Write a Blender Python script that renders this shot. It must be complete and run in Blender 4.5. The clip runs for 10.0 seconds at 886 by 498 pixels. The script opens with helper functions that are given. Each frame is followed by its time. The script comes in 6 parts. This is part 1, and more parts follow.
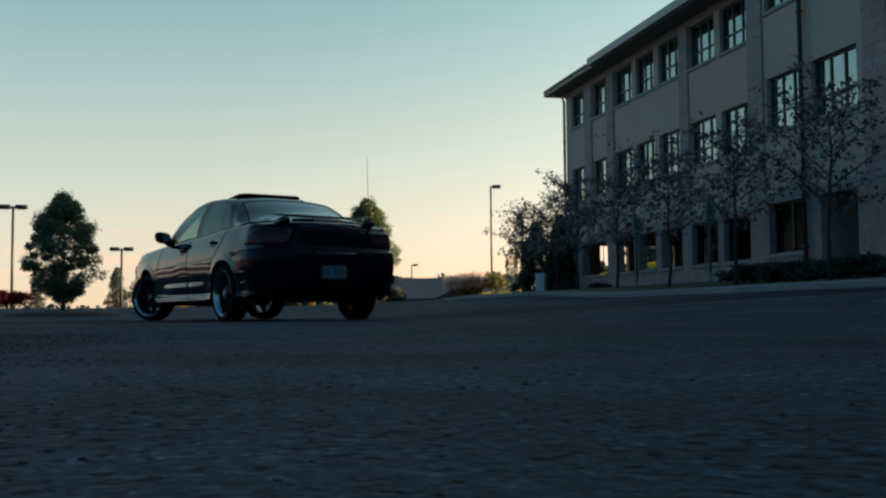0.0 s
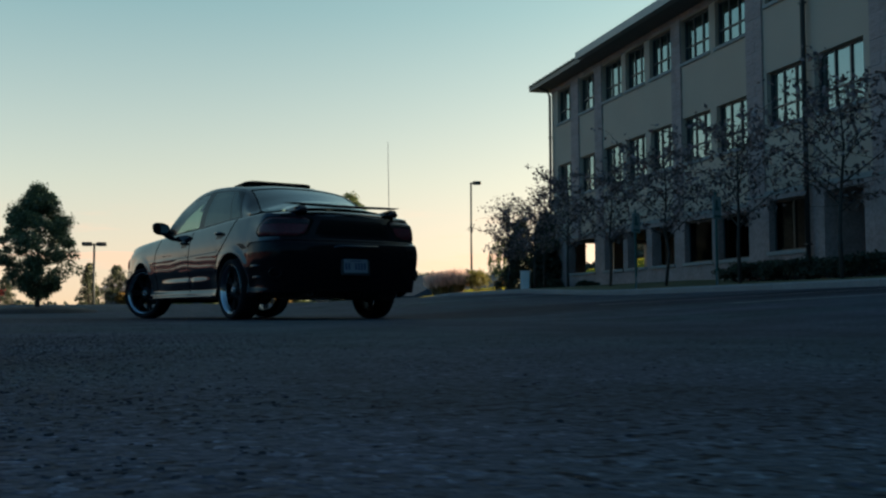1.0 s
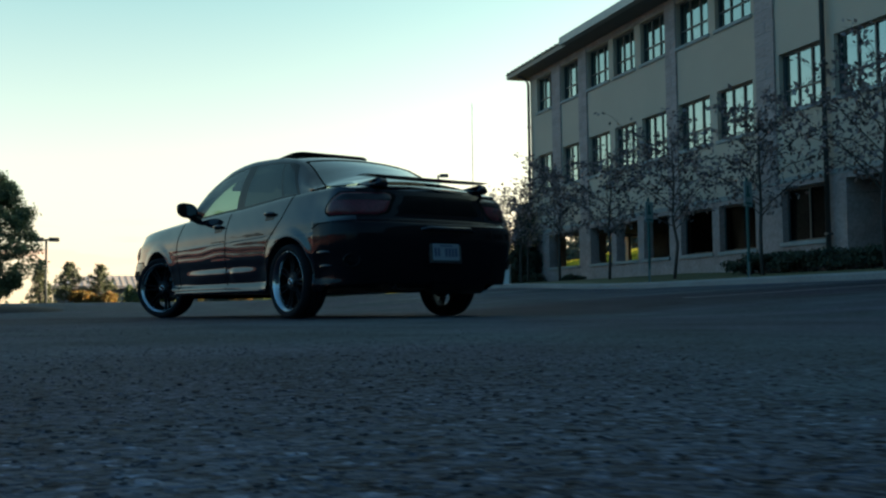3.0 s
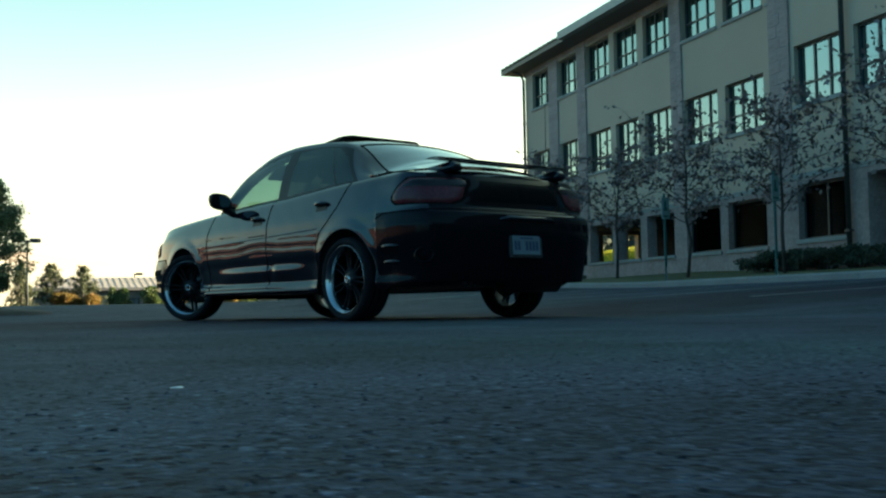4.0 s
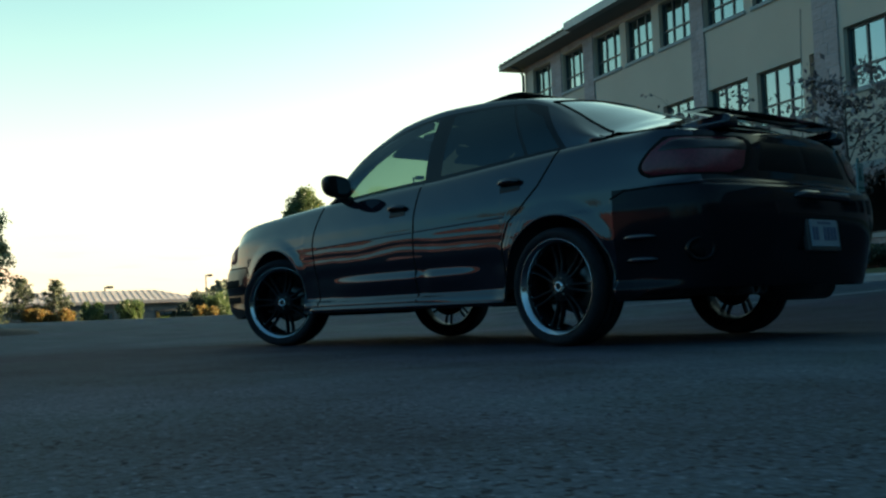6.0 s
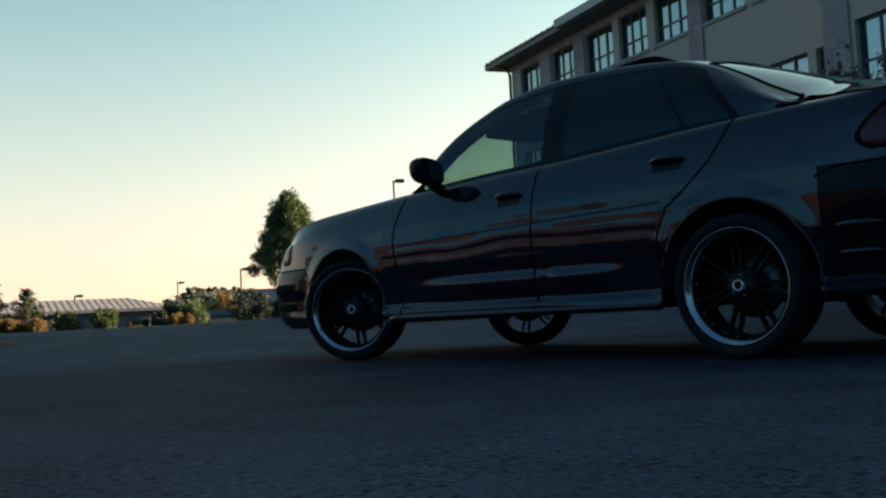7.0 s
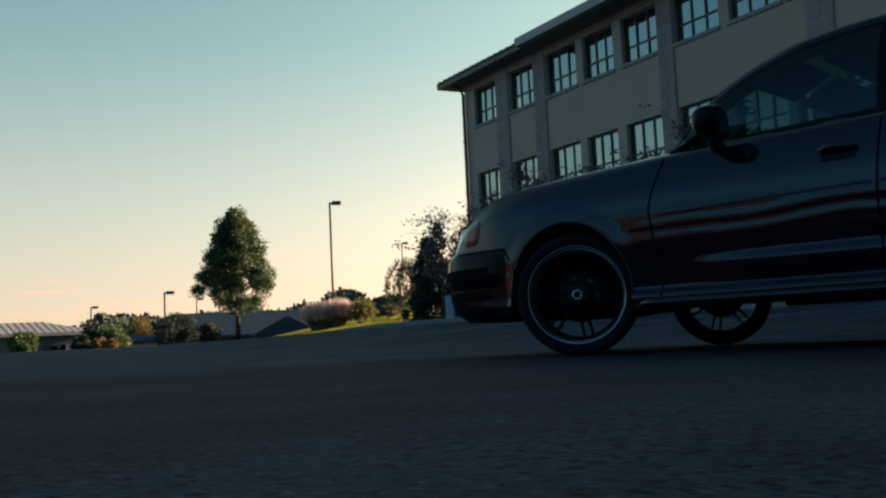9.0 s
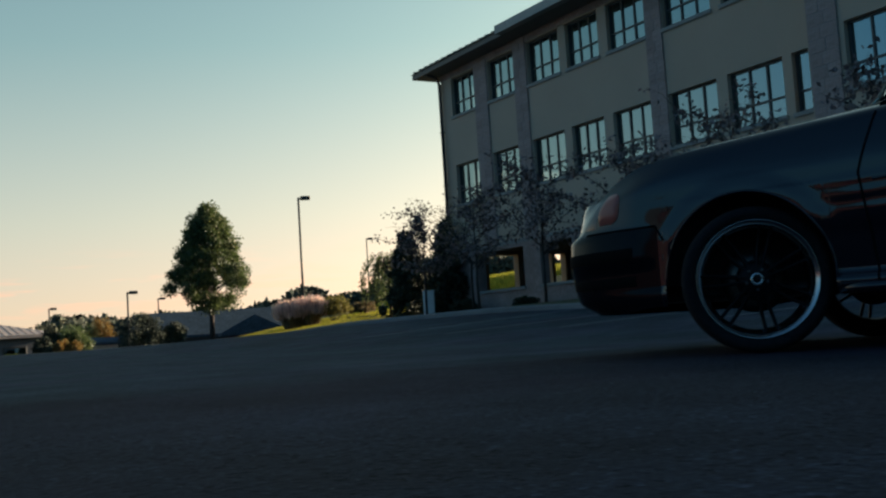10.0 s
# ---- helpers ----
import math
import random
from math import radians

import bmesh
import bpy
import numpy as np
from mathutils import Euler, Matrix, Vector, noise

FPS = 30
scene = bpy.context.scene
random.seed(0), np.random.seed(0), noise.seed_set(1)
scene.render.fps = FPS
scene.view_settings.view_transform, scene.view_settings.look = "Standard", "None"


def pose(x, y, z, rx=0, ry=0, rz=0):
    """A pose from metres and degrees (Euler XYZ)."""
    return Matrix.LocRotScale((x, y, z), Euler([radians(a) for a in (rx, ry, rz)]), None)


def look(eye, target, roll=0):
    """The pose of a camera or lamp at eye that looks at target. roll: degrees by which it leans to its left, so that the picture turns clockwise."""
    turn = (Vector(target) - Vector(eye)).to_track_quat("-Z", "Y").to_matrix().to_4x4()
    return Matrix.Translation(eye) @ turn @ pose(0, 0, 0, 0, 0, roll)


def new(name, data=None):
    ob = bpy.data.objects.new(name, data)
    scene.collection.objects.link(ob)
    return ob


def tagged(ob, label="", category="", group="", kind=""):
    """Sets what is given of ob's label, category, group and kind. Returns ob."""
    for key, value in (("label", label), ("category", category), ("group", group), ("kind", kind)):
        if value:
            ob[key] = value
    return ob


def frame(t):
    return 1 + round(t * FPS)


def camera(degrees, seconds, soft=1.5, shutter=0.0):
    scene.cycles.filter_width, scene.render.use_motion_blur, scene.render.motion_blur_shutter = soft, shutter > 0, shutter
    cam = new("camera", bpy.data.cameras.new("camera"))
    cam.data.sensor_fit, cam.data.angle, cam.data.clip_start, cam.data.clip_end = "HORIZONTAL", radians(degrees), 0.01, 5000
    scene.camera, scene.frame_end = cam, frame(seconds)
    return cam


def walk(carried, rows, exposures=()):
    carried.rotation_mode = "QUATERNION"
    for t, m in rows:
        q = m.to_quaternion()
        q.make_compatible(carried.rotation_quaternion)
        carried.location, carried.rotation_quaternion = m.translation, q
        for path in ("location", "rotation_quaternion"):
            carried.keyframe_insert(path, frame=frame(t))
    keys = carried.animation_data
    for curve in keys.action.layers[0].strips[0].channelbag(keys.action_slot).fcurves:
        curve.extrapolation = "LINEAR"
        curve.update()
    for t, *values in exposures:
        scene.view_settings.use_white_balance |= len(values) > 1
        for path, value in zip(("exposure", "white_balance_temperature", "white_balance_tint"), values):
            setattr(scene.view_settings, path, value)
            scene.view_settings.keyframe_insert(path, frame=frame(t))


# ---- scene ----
cam = camera(46.5, 10.0, soft=2.3, shutter=0.15)
PATH = [
    (0, (-4.979, -10.51, 0.091), (-3.877, -8.845, 0.211), -0.5),
    (0.5, (-4.989, -9.978, 0.100), (-3.862, -8.33, 0.218), -0.4),
    (1, (-4.978, -9.459, 0.101), (-3.828, -7.827, 0.216), -0.3),
    (1.5, (-4.989, -8.951, 0.104), (-3.816, -7.335, 0.214), -0.2),
    (2, (-4.993, -8.39, 0.105), (-3.796, -6.791, 0.213), -0.4),
    (2.5, (-4.994, -7.833, 0.099), (-3.778, -6.25, 0.207), -0.6),
    (4, (-4.974, -6.105, 0.106), (-3.705, -4.563, 0.214), -1.0),
    (4.5, (-4.972, -5.513, 0.110), (-3.688, -3.985, 0.222), -1.3),
    (5, (-4.928, -4.876, 0.127), (-3.63, -3.359, 0.244), -1.5),
    (5.5, (-4.811, -4.2, 0.163), (-3.503, -2.691, 0.282), -1.8),
    (7, (-4.607, -2.248, 0.245), (-3.237, -0.796, 0.371), -2.9),
    (7.5, (-4.725, -1.772, 0.215), (-3.328, -0.347, 0.353), -2.9),
    (8, (-4.889, -1.305, 0.166), (-3.457, 0.082, 0.320), -2.7),
    (8.5, (-5.031, -0.847, 0.120), (-3.563, 0.5, 0.289), -2.5),
    (9, (-5.067, -0.303, 0.114), (-3.572, 1.015, 0.288), -2.7),
    (9.5, (-4.98, 0.301, 0.149), (-3.465, 1.595, 0.318), -3.7),
    (10, (-4.882, 0.911, 0.166), (-3.334, 2.166, 0.327), -3.7),
]
walk(cam, [(t, look(eye, target, roll)) for t, eye, target, roll in PATH],
     [(0.0, 1.15, 6500, 10), (2.5, 1.55, 6600, 9), (4.0, 2.25, 6900, -8), (5.5, 2.2, 6900, -8), (7.0, 1.46, 6580, 12), (8.5, 1.1, 6500, 10), (10.0, 0.95, 6500, 10)])

# ---- sky and sun: low evening sun behind the office building ----
SUN_EL, SUN_AZ = 11.0, -20.0            # azimuth of the sun in degrees from +x towards +y
world = bpy.data.worlds.new("world")
scene.world = world
world.use_nodes = True
wn = world.node_tree
sky = wn.nodes.new("ShaderNodeTexSky")
sky.sky_type = "NISHITA"
sky.sun_disc = False
sky.sun_elevation = radians(SUN_EL)
sky.sun_rotation = radians(90 - SUN_AZ)
sky.air_density, sky.dust_density, sky.ozone_density = 1.0, 4.0, 1.5
background = wn.nodes["Background"]
background.inputs["Strength"].default_value = 0.15
# the haze near the horizon is warm and light; it is looked up a little above the true horizon
geo = wn.nodes.new("ShaderNodeTexCoord")
lift = wn.nodes.new("ShaderNodeVectorMath")
lift.operation = "MULTIPLY_ADD"
lift.inputs[1].default_value, lift.inputs[2].default_value = (1, 1, 0.85), (0, 0, 0.10)
wn.links.new(geo.outputs["Generated"], lift.inputs[0])
wn.links.new(lift.outputs["Vector"], sky.inputs["Vector"])
split = wn.nodes.new("ShaderNodeSeparateXYZ")
wn.links.new(geo.outputs["Generated"], split.inputs["Vector"])
haze = wn.nodes.new("ShaderNodeValToRGB")
haze.color_ramp.elements[0].position, haze.color_ramp.elements[0].color = 0.0, (2.08, 1.27, 0.92, 1)
haze.color_ramp.elements[1].position, haze.color_ramp.elements[1].color = 0.5, (0.57, 0.74, 0.63, 1)
e = haze.color_ramp.elements.new(0.12)
e.color = (1.58, 1.22, 0.86, 1)
e = haze.color_ramp.elements.new(0.28)
e.color = (0.91, 1.0, 0.76, 1)
wn.links.new(split.outputs["Z"], haze.inputs["Fac"])
tinted = wn.nodes.new("ShaderNodeMix")
tinted.data_type, tinted.blend_type = "RGBA", "MULTIPLY"
tinted.inputs["Factor"].default_value = 1
wn.links.new(sky.outputs["Color"], tinted.inputs["A"])
# away from the sunset the low sky is cooler and dimmer
side = wn.nodes.new("ShaderNodeVectorMath")
side.operation = "DOT_PRODUCT"
side.inputs[1].default_value = (0.75, 0.66, 0.0)
wn.links.new(geo.outputs["Generated"], side.inputs[0])
warm = wn.nodes.new("ShaderNodeMapRange")
warm.interpolation_type = "SMOOTHSTEP"
warm.inputs["From Min"].default_value, warm.inputs["From Max"].default_value = -0.05, 0.60
wn.links.new(side.outputs["Value"], warm.inputs["Value"])
cool = wn.nodes.new("ShaderNodeMix")
cool.data_type = "RGBA"
cool.inputs["A"].default_value = (0.195, 0.41, 0.52, 1)
wn.links.new(warm.outputs["Result"], cool.inputs["Factor"])
wn.links.new(haze.outputs["Color"], cool.inputs["B"])
wn.links.new(cool.outputs["Result"], tinted.inputs["B"])
# a few faint pink clouds low over the horizon
stretch = wn.nodes.new("ShaderNodeVectorMath")
stretch.operation = "MULTIPLY"
stretch.inputs[1].default_value = (7, 7, 60)
wn.links.new(geo.outputs["Generated"], stretch.inputs[0])
puffs = wn.nodes.new("ShaderNodeTexNoise")
puffs.inputs["Scale"].default_value, puffs.inputs["Detail"].default_value = 1.6, 5
wn.links.new(stretch.outputs["Vector"], puffs.inputs["Vector"])
cut = wn.nodes.new("ShaderNodeMapRange")
cut.inputs["From Min"].default_value, cut.inputs["From Max"].default_value = 0.53, 0.63
cut.inputs["To Max"].default_value = 0.85
wn.links.new(puffs.outputs["Fac"], cut.inputs["Value"])
low = wn.nodes.new("ShaderNodeValToRGB")
low.color_ramp.elements[0].position, low.color_ramp.elements[0].color = 0.025, (0, 0, 0, 1)
low.color_ramp.elements[1].position, low.color_ramp.elements[1].color = 0.10, (0, 0, 0, 1)
e = low.color_ramp.elements.new(0.05)
e.color = (1, 1, 1, 1)
wn.links.new(split.outputs["Z"], low.inputs["Fac"])
share = wn.nodes.new("ShaderNodeMath")
share.operation = "MULTIPLY"
wn.links.new(cut.outputs["Result"], share.inputs[0])
wn.links.new(low.outputs["Color"], share.inputs[1])
clouds = wn.nodes.new("ShaderNodeMix")
clouds.data_type, clouds.blend_type = "RGBA", "MULTIPLY"
clouds.inputs["B"].default_value = (1.30, 0.98, 0.92, 1)
wn.links.new(share.outputs[0], clouds.inputs["Factor"])
wn.links.new(tinted.outputs["Result"], clouds.inputs["A"])
wn.links.new(clouds.outputs["Result"], background.inputs["Color"])
sun = new("sun", bpy.data.lights.new("sun", "SUN"))
sun.data.energy, sun.data.angle, sun.data.color = 5.0, radians(0.6), (1.0, 0.82, 0.6)
sa, se = radians(SUN_AZ), radians(SUN_EL)
sun.matrix_world = look((0, 0, 0), (-math.cos(sa) * math.cos(se), -math.sin(sa) * math.cos(se), -math.sin(se)))


# ---- materials ----
def material(name, colour, rough=0.6, metal=0.0, fine=0.0, scale=30.0, coarse=0.0, big=1.5, bump=0.0, coat=0.0, spec=0.5,
             per_object=0.0, per_island=0.0, second=None):
    """A principled material whose colour varies at two scales, with fine relief."""
    m = bpy.data.materials.new(name)
    m.use_nodes = True
    t = m.node_tree
    b = t.nodes["Principled BSDF"]
    b.inputs["Base Color"].default_value = (*colour, 1)
    b.inputs["Roughness"].default_value = rough
    b.inputs["Metallic"].default_value = metal
    b.inputs["Coat Weight"].default_value = coat
    b.inputs["Coat Roughness"].default_value = 0.03
    b.inputs["Specular IOR Level"].default_value = spec
    co = t.nodes.new("ShaderNodeTexCoord")
    value = None

    def noise_of(size, detail):
        n = t.nodes.new("ShaderNodeTexNoise")
        n.inputs["Scale"].default_value = size
        n.inputs["Detail"].default_value = detail
        t.links.new(co.outputs["Object"], n.inputs["Vector"])
        return n.outputs["Fac"]

    def scaled(out, amount, low=0.25, high=0.75):
        r = t.nodes.new("ShaderNodeMapRange")
        r.inputs["From Min"].default_value, r.inputs["From Max"].default_value = low, high
        r.inputs["To Min"].default_value, r.inputs["To Max"].default_value = 1 - amount, 1 + amount
        t.links.new(out, r.inputs["Value"])
        return r.outputs["Result"]

    def times(a, b2):
        if a is None:
            return b2
        k = t.nodes.new("ShaderNodeMath")
        k.operation = "MULTIPLY"
        t.links.new(a, k.inputs[0])
        t.links.new(b2, k.inputs[1])
        return k.outputs[0]

    small = noise_of(scale, 6) if fine or bump else None
    if fine:
        value = times(value, scaled(small, fine))
    if coarse:
        value = times(value, scaled(noise_of(big, 4), coarse))
    if per_object:
        value = times(value, scaled(t.nodes.new("ShaderNodeObjectInfo").outputs["Random"], per_object, 0, 1))
    if per_island:
        value = times(value, scaled(t.nodes.new("ShaderNodeNewGeometry").outputs["Random Per Island"], per_island, 0, 1))
    base = None
    if second:
        mix = t.nodes.new("ShaderNodeMix")
        mix.data_type = "RGBA"
        mix.inputs["A"].default_value, mix.inputs["B"].default_value = (*colour, 1), (*second, 1)
        src = t.nodes.new("ShaderNodeNewGeometry").outputs["Random Per Island"] if per_island else noise_of(big * 2.3, 3)
        r = t.nodes.new("ShaderNodeMapRange")
        r.inputs["From Min"].default_value, r.inputs["From Max"].default_value = (0.1, 0.95) if per_island else (0.4, 0.65)
        t.links.new(src, r.inputs["Value"])
        t.links.new(r.outputs["Result"], mix.inputs["Factor"])
        base = mix.outputs["Result"]
    if value is not None:
        v = t.nodes.new("ShaderNodeMix")
        v.data_type, v.blend_type = "RGBA", "MULTIPLY"
        v.inputs["Factor"].default_value = 1
        v.inputs["A"].default_value = (*colour, 1)
        if base is not None:
            t.links.new(base, v.inputs["A"])
        t.links.new(value, v.inputs["B"])
        base = v.outputs["Result"]
    if base is not None:
        t.links.new(base, b.inputs["Base Color"])
    if bump:
        n = t.nodes.new("ShaderNodeBump")
        n.inputs["Strength"].default_value, n.inputs["Distance"].default_value = min(1.0, bump), 0.02
        t.links.new(small, n.inputs["Height"])
        t.links.new(n.outputs["Normal"], b.inputs["Normal"])
    return m


def glass_material(name, tint, rough=0.0, clear=0.9, mirror=0.05, shine=(0.92, 0.96, 0.96)):
    """Thin pane: see-through, with a mirror share that grows towards grazing views."""
    m = bpy.data.materials.new(name)
    m.use_nodes = True
    t = m.node_tree
    t.nodes.remove(t.nodes["Principled BSDF"])
    g, tr, mix, lw, pw, ma = (t.nodes.new("ShaderNode" + k) for k in ("BsdfGlossy", "BsdfTransparent", "MixShader", "LayerWeight", "Math", "Math"))
    tr.inputs["Color"].default_value = (*[c * clear for c in tint], 1)
    g.inputs["Roughness"].default_value = rough
    g.inputs["Color"].default_value = (*shine, 1)
    lw.inputs["Blend"].default_value = 0.5
    pw.operation, pw.inputs[1].default_value = "POWER", 5.0
    ma.operation, ma.inputs[1].default_value, ma.inputs[2].default_value = "MULTIPLY_ADD", 1 - mirror, mirror
    t.links.new(lw.outputs["Facing"], pw.inputs[0])
    t.links.new(pw.outputs[0], ma.inputs[0])
    t.links.new(ma.outputs[0], mix.inputs["Fac"])
    t.links.new(tr.outputs["BSDF"], mix.inputs[1])
    t.links.new(g.outputs["BSDF"], mix.inputs[2])
    t.links.new(mix.outputs["Shader"], t.nodes["Material Output"].inputs["Surface"])
    return m


M = {
    "grit": material("grit", (0.034, 0.038, 0.050), 0.85, per_island=0.6, fine=0.2, spec=0.2, second=(0.075, 0.075, 0.088)),
    "line": material("worn_paint", (0.23, 0.245, 0.25), 0.75, fine=0.7, scale=25, coarse=0.3, big=2, bump=0.3),
    "concrete": material("concrete", (0.22, 0.21, 0.20), 0.85, fine=0.2, scale=40, coarse=0.2, big=0.8, bump=0.4, per_object=0.08),
    # lawn coloured dark for the shaded strip, blades bright for sunlit stretches
    "lawn": material("lawn", (0.070, 0.078, 0.022), 0.9, fine=0.4, scale=12, coarse=0.3, big=0.4, bump=0.6, second=(0.095, 0.085, 0.028)),
    "blades": material("grass_blades", (0.25, 0.27, 0.025), 0.8, per_island=0.3, second=(0.33, 0.29, 0.035)),
    "earth": material("far_ground", (0.07, 0.08, 0.04), 0.95, fine=0.3, scale=0.3, coarse=0.3, big=0.02),
    "stucco": material("stucco", (0.51, 0.382, 0.285), 0.9, fine=0.08, scale=60, coarse=0.07, big=0.5, bump=0.3),
    "stone": material("cast_stone", (0.36, 0.262, 0.235), 0.85, fine=0.25, scale=14, coarse=0.2, big=1.5, bump=0.4, per_object=0.12),
    "trimstone": material("sill_stone", (0.30, 0.285, 0.26), 0.8, fine=0.15, scale=30, coarse=0.1, bump=0.2),
    "soffit": material("soffit", (0.17, 0.155, 0.15), 0.8, fine=0.1, scale=20, coarse=0.08),
    "gutter": material("gutter_metal", (0.26, 0.27, 0.26), 0.45, 0.3, fine=0.1, scale=12, coarse=0.1),
    "roofmetal": material("roof_metal", (0.20, 0.17, 0.14), 0.45, 0.6, fine=0.1, scale=8, coarse=0.12),
    "frame": material("bronze_frame", (0.06, 0.058, 0.056), 0.45, 0.2, fine=0.2, scale=30, coarse=0.1),
    # near-black colour stands in for the shade of unlit rooms
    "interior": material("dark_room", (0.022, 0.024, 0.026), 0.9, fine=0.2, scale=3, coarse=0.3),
    "bark": material("bark", (0.055, 0.042, 0.036), 0.9, fine=0.4, scale=35, coarse=0.3, big=4, bump=0.8),
    "leaf_dark": material("purple_leaf", (0.13, 0.096, 0.098), 0.6, per_island=0.5, second=(0.24, 0.18, 0.17)),
    "leaf_sage": material("sage_leaf", (0.12, 0.16, 0.075), 0.5, per_island=0.5, second=(0.17, 0.19, 0.10)),
    "leaf_pale": material("thin_pale_leaf", (0.24, 0.19, 0.12), 0.6, per_island=0.5, second=(0.34, 0.28, 0.18)),
    "leaf_green": material("green_leaf", (0.07, 0.115, 0.035), 0.45, per_island=0.5, second=(0.115, 0.14, 0.05)),
    "pine_needle": material("pine_needle", (0.055, 0.075, 0.035), 0.6, per_island=0.5, second=(0.09, 0.095, 0.05)),
    "leaf_yellow": material("autumn_leaf", (0.32, 0.15, 0.03), 0.6, per_island=0.4, second=(0.15, 0.13, 0.04)),
    "leaf_red": material("red_leaf", (0.45, 0.02, 0.025), 0.6, per_island=0.4, second=(0.2, 0.03, 0.02)),
    "needle": material("needle", (0.02, 0.032, 0.018), 0.7, per_island=0.5, second=(0.045, 0.055, 0.028)),
    "plume": material("plume", (0.80, 0.62, 0.55), 0.9, per_island=0.3),
    "reed": material("reed_blade", (0.22, 0.15, 0.09), 0.8, per_island=0.4, second=(0.26, 0.19, 0.08)),
    "leaf_olive": material("olive_leaf", (0.15, 0.14, 0.035), 0.7, per_island=0.4, second=(0.20, 0.17, 0.05)),
    "galv": material("post_metal", (0.05, 0.055, 0.055), 0.5, 0.6, fine=0.2, scale=20, coarse=0.15),
    "lens": material("lamp_lens", (0.5, 0.5, 0.45), 0.3),
    "white": material("white_paint", (0.72, 0.72, 0.70), 0.5, fine=0.06, scale=30, coarse=0.08, big=2),
    "sign_blue": material("sign_face", (0.20, 0.27, 0.26), 0.5, fine=0.1, coarse=0.1),
    "sign_green": material("sign_mark", (0.02, 0.10, 0.09), 0.5, fine=0.1),
    "brick": material("brick_wall", (0.054, 0.0095, 0.023), 0.9, fine=0.3, scale=9, coarse=0.2, big=0.8, bump=0.3),
    "roof_far": material("pale_metal_roof", (0.50, 0.39, 0.34), 0.5, 0.2, fine=0.1, scale=3, coarse=0.12, big=0.3),
    "roof_rib": material("roof_rib", (0.30, 0.22, 0.19), 0.5, 0.2, fine=0.1, scale=3, coarse=0.1),
    "shingle": material("shingle", (0.055, 0.075, 0.095), 0.95, spec=0.05, fine=0.3, scale=6, coarse=0.2),
    "siding": material("siding", (0.11, 0.115, 0.125), 0.8, fine=0.15, scale=8, coarse=0.12),
    "cloud": material("woods", (0.05, 0.066, 0.048), 0.9, per_island=0.5, second=(0.075, 0.078, 0.05)),
    # car
    "palewall": material("pale_wall", (0.062, 0.038, 0.058), 0.9, fine=0.2, scale=4, coarse=0.3, big=0.4),
    "trimblack": material("black_trim", (0.002, 0.002, 0.003), 0.3, spec=0.15, fine=0.1, scale=90, coarse=0.1),
    "paint": material("black_paint", (0.0088, 0.0070, 0.0112), 0.045, fine=0.05, scale=200, coarse=0.05, spec=0.52),
    # black paint with reflections held down, so bumpers and boot face stay dark
    "paint_dull": material("weathered_black_paint", (0.0065, 0.0055, 0.0075), 0.10, fine=0.1, scale=60, coarse=0.1, spec=0.10),
    "seam": material("panel_gap", (0.003, 0.003, 0.003), 0.9, spec=0.1),
    "plastic": material("black_plastic", (0.02, 0.02, 0.022), 0.55, fine=0.2, scale=80, coarse=0.1, bump=0.15),
    "rubber": material("tyre_rubber", (0.014, 0.014, 0.016), 0.85, fine=0.25, scale=60, coarse=0.2, big=6, bump=0.4, spec=0.12),
    "chrome": material("chrome", (0.45, 0.455, 0.455), 0.14, 1.0, fine=0.05, scale=60, coarse=0.05),
    "rimblack": material("gloss_black_alloy", (0.005, 0.005, 0.006), 0.34, spec=0.12, fine=0.1, scale=40, coarse=0.1),
    "disc": material("brake_disc", (0.09, 0.085, 0.08), 0.4, 0.9, fine=0.2, scale=40, coarse=0.2),
    "redlens": material("red_lens", (0.085, 0.008, 0.015), 0.22, spec=0.3, fine=0.3, scale=60, coarse=0.2, big=9),
    "amber": material("amber_lens", (0.42, 0.11, 0.08), 0.2, spec=0.4, fine=0.1, coarse=0.1),
    "headlens": material("head_lens", (0.10, 0.09, 0.09), 0.1, 0.2, spec=0.5, fine=0.1, coarse=0.1),
    "plate": material("number_plate", (0.13, 0.17, 0.20), 0.45, fine=0.08, scale=60, coarse=0.1),
    "plate_ink": material("plate_ink", (0.03, 0.05, 0.10), 0.5, fine=0.1),
    "cloth": material("seat_cloth", (0.02, 0.02, 0.022), 0.95, fine=0.2, scale=90, coarse=0.1, bump=0.3),
    "dash": material("dash_vinyl", (0.015, 0.015, 0.016), 0.7, fine=0.15, scale=70, coarse=0.1, bump=0.2),
}


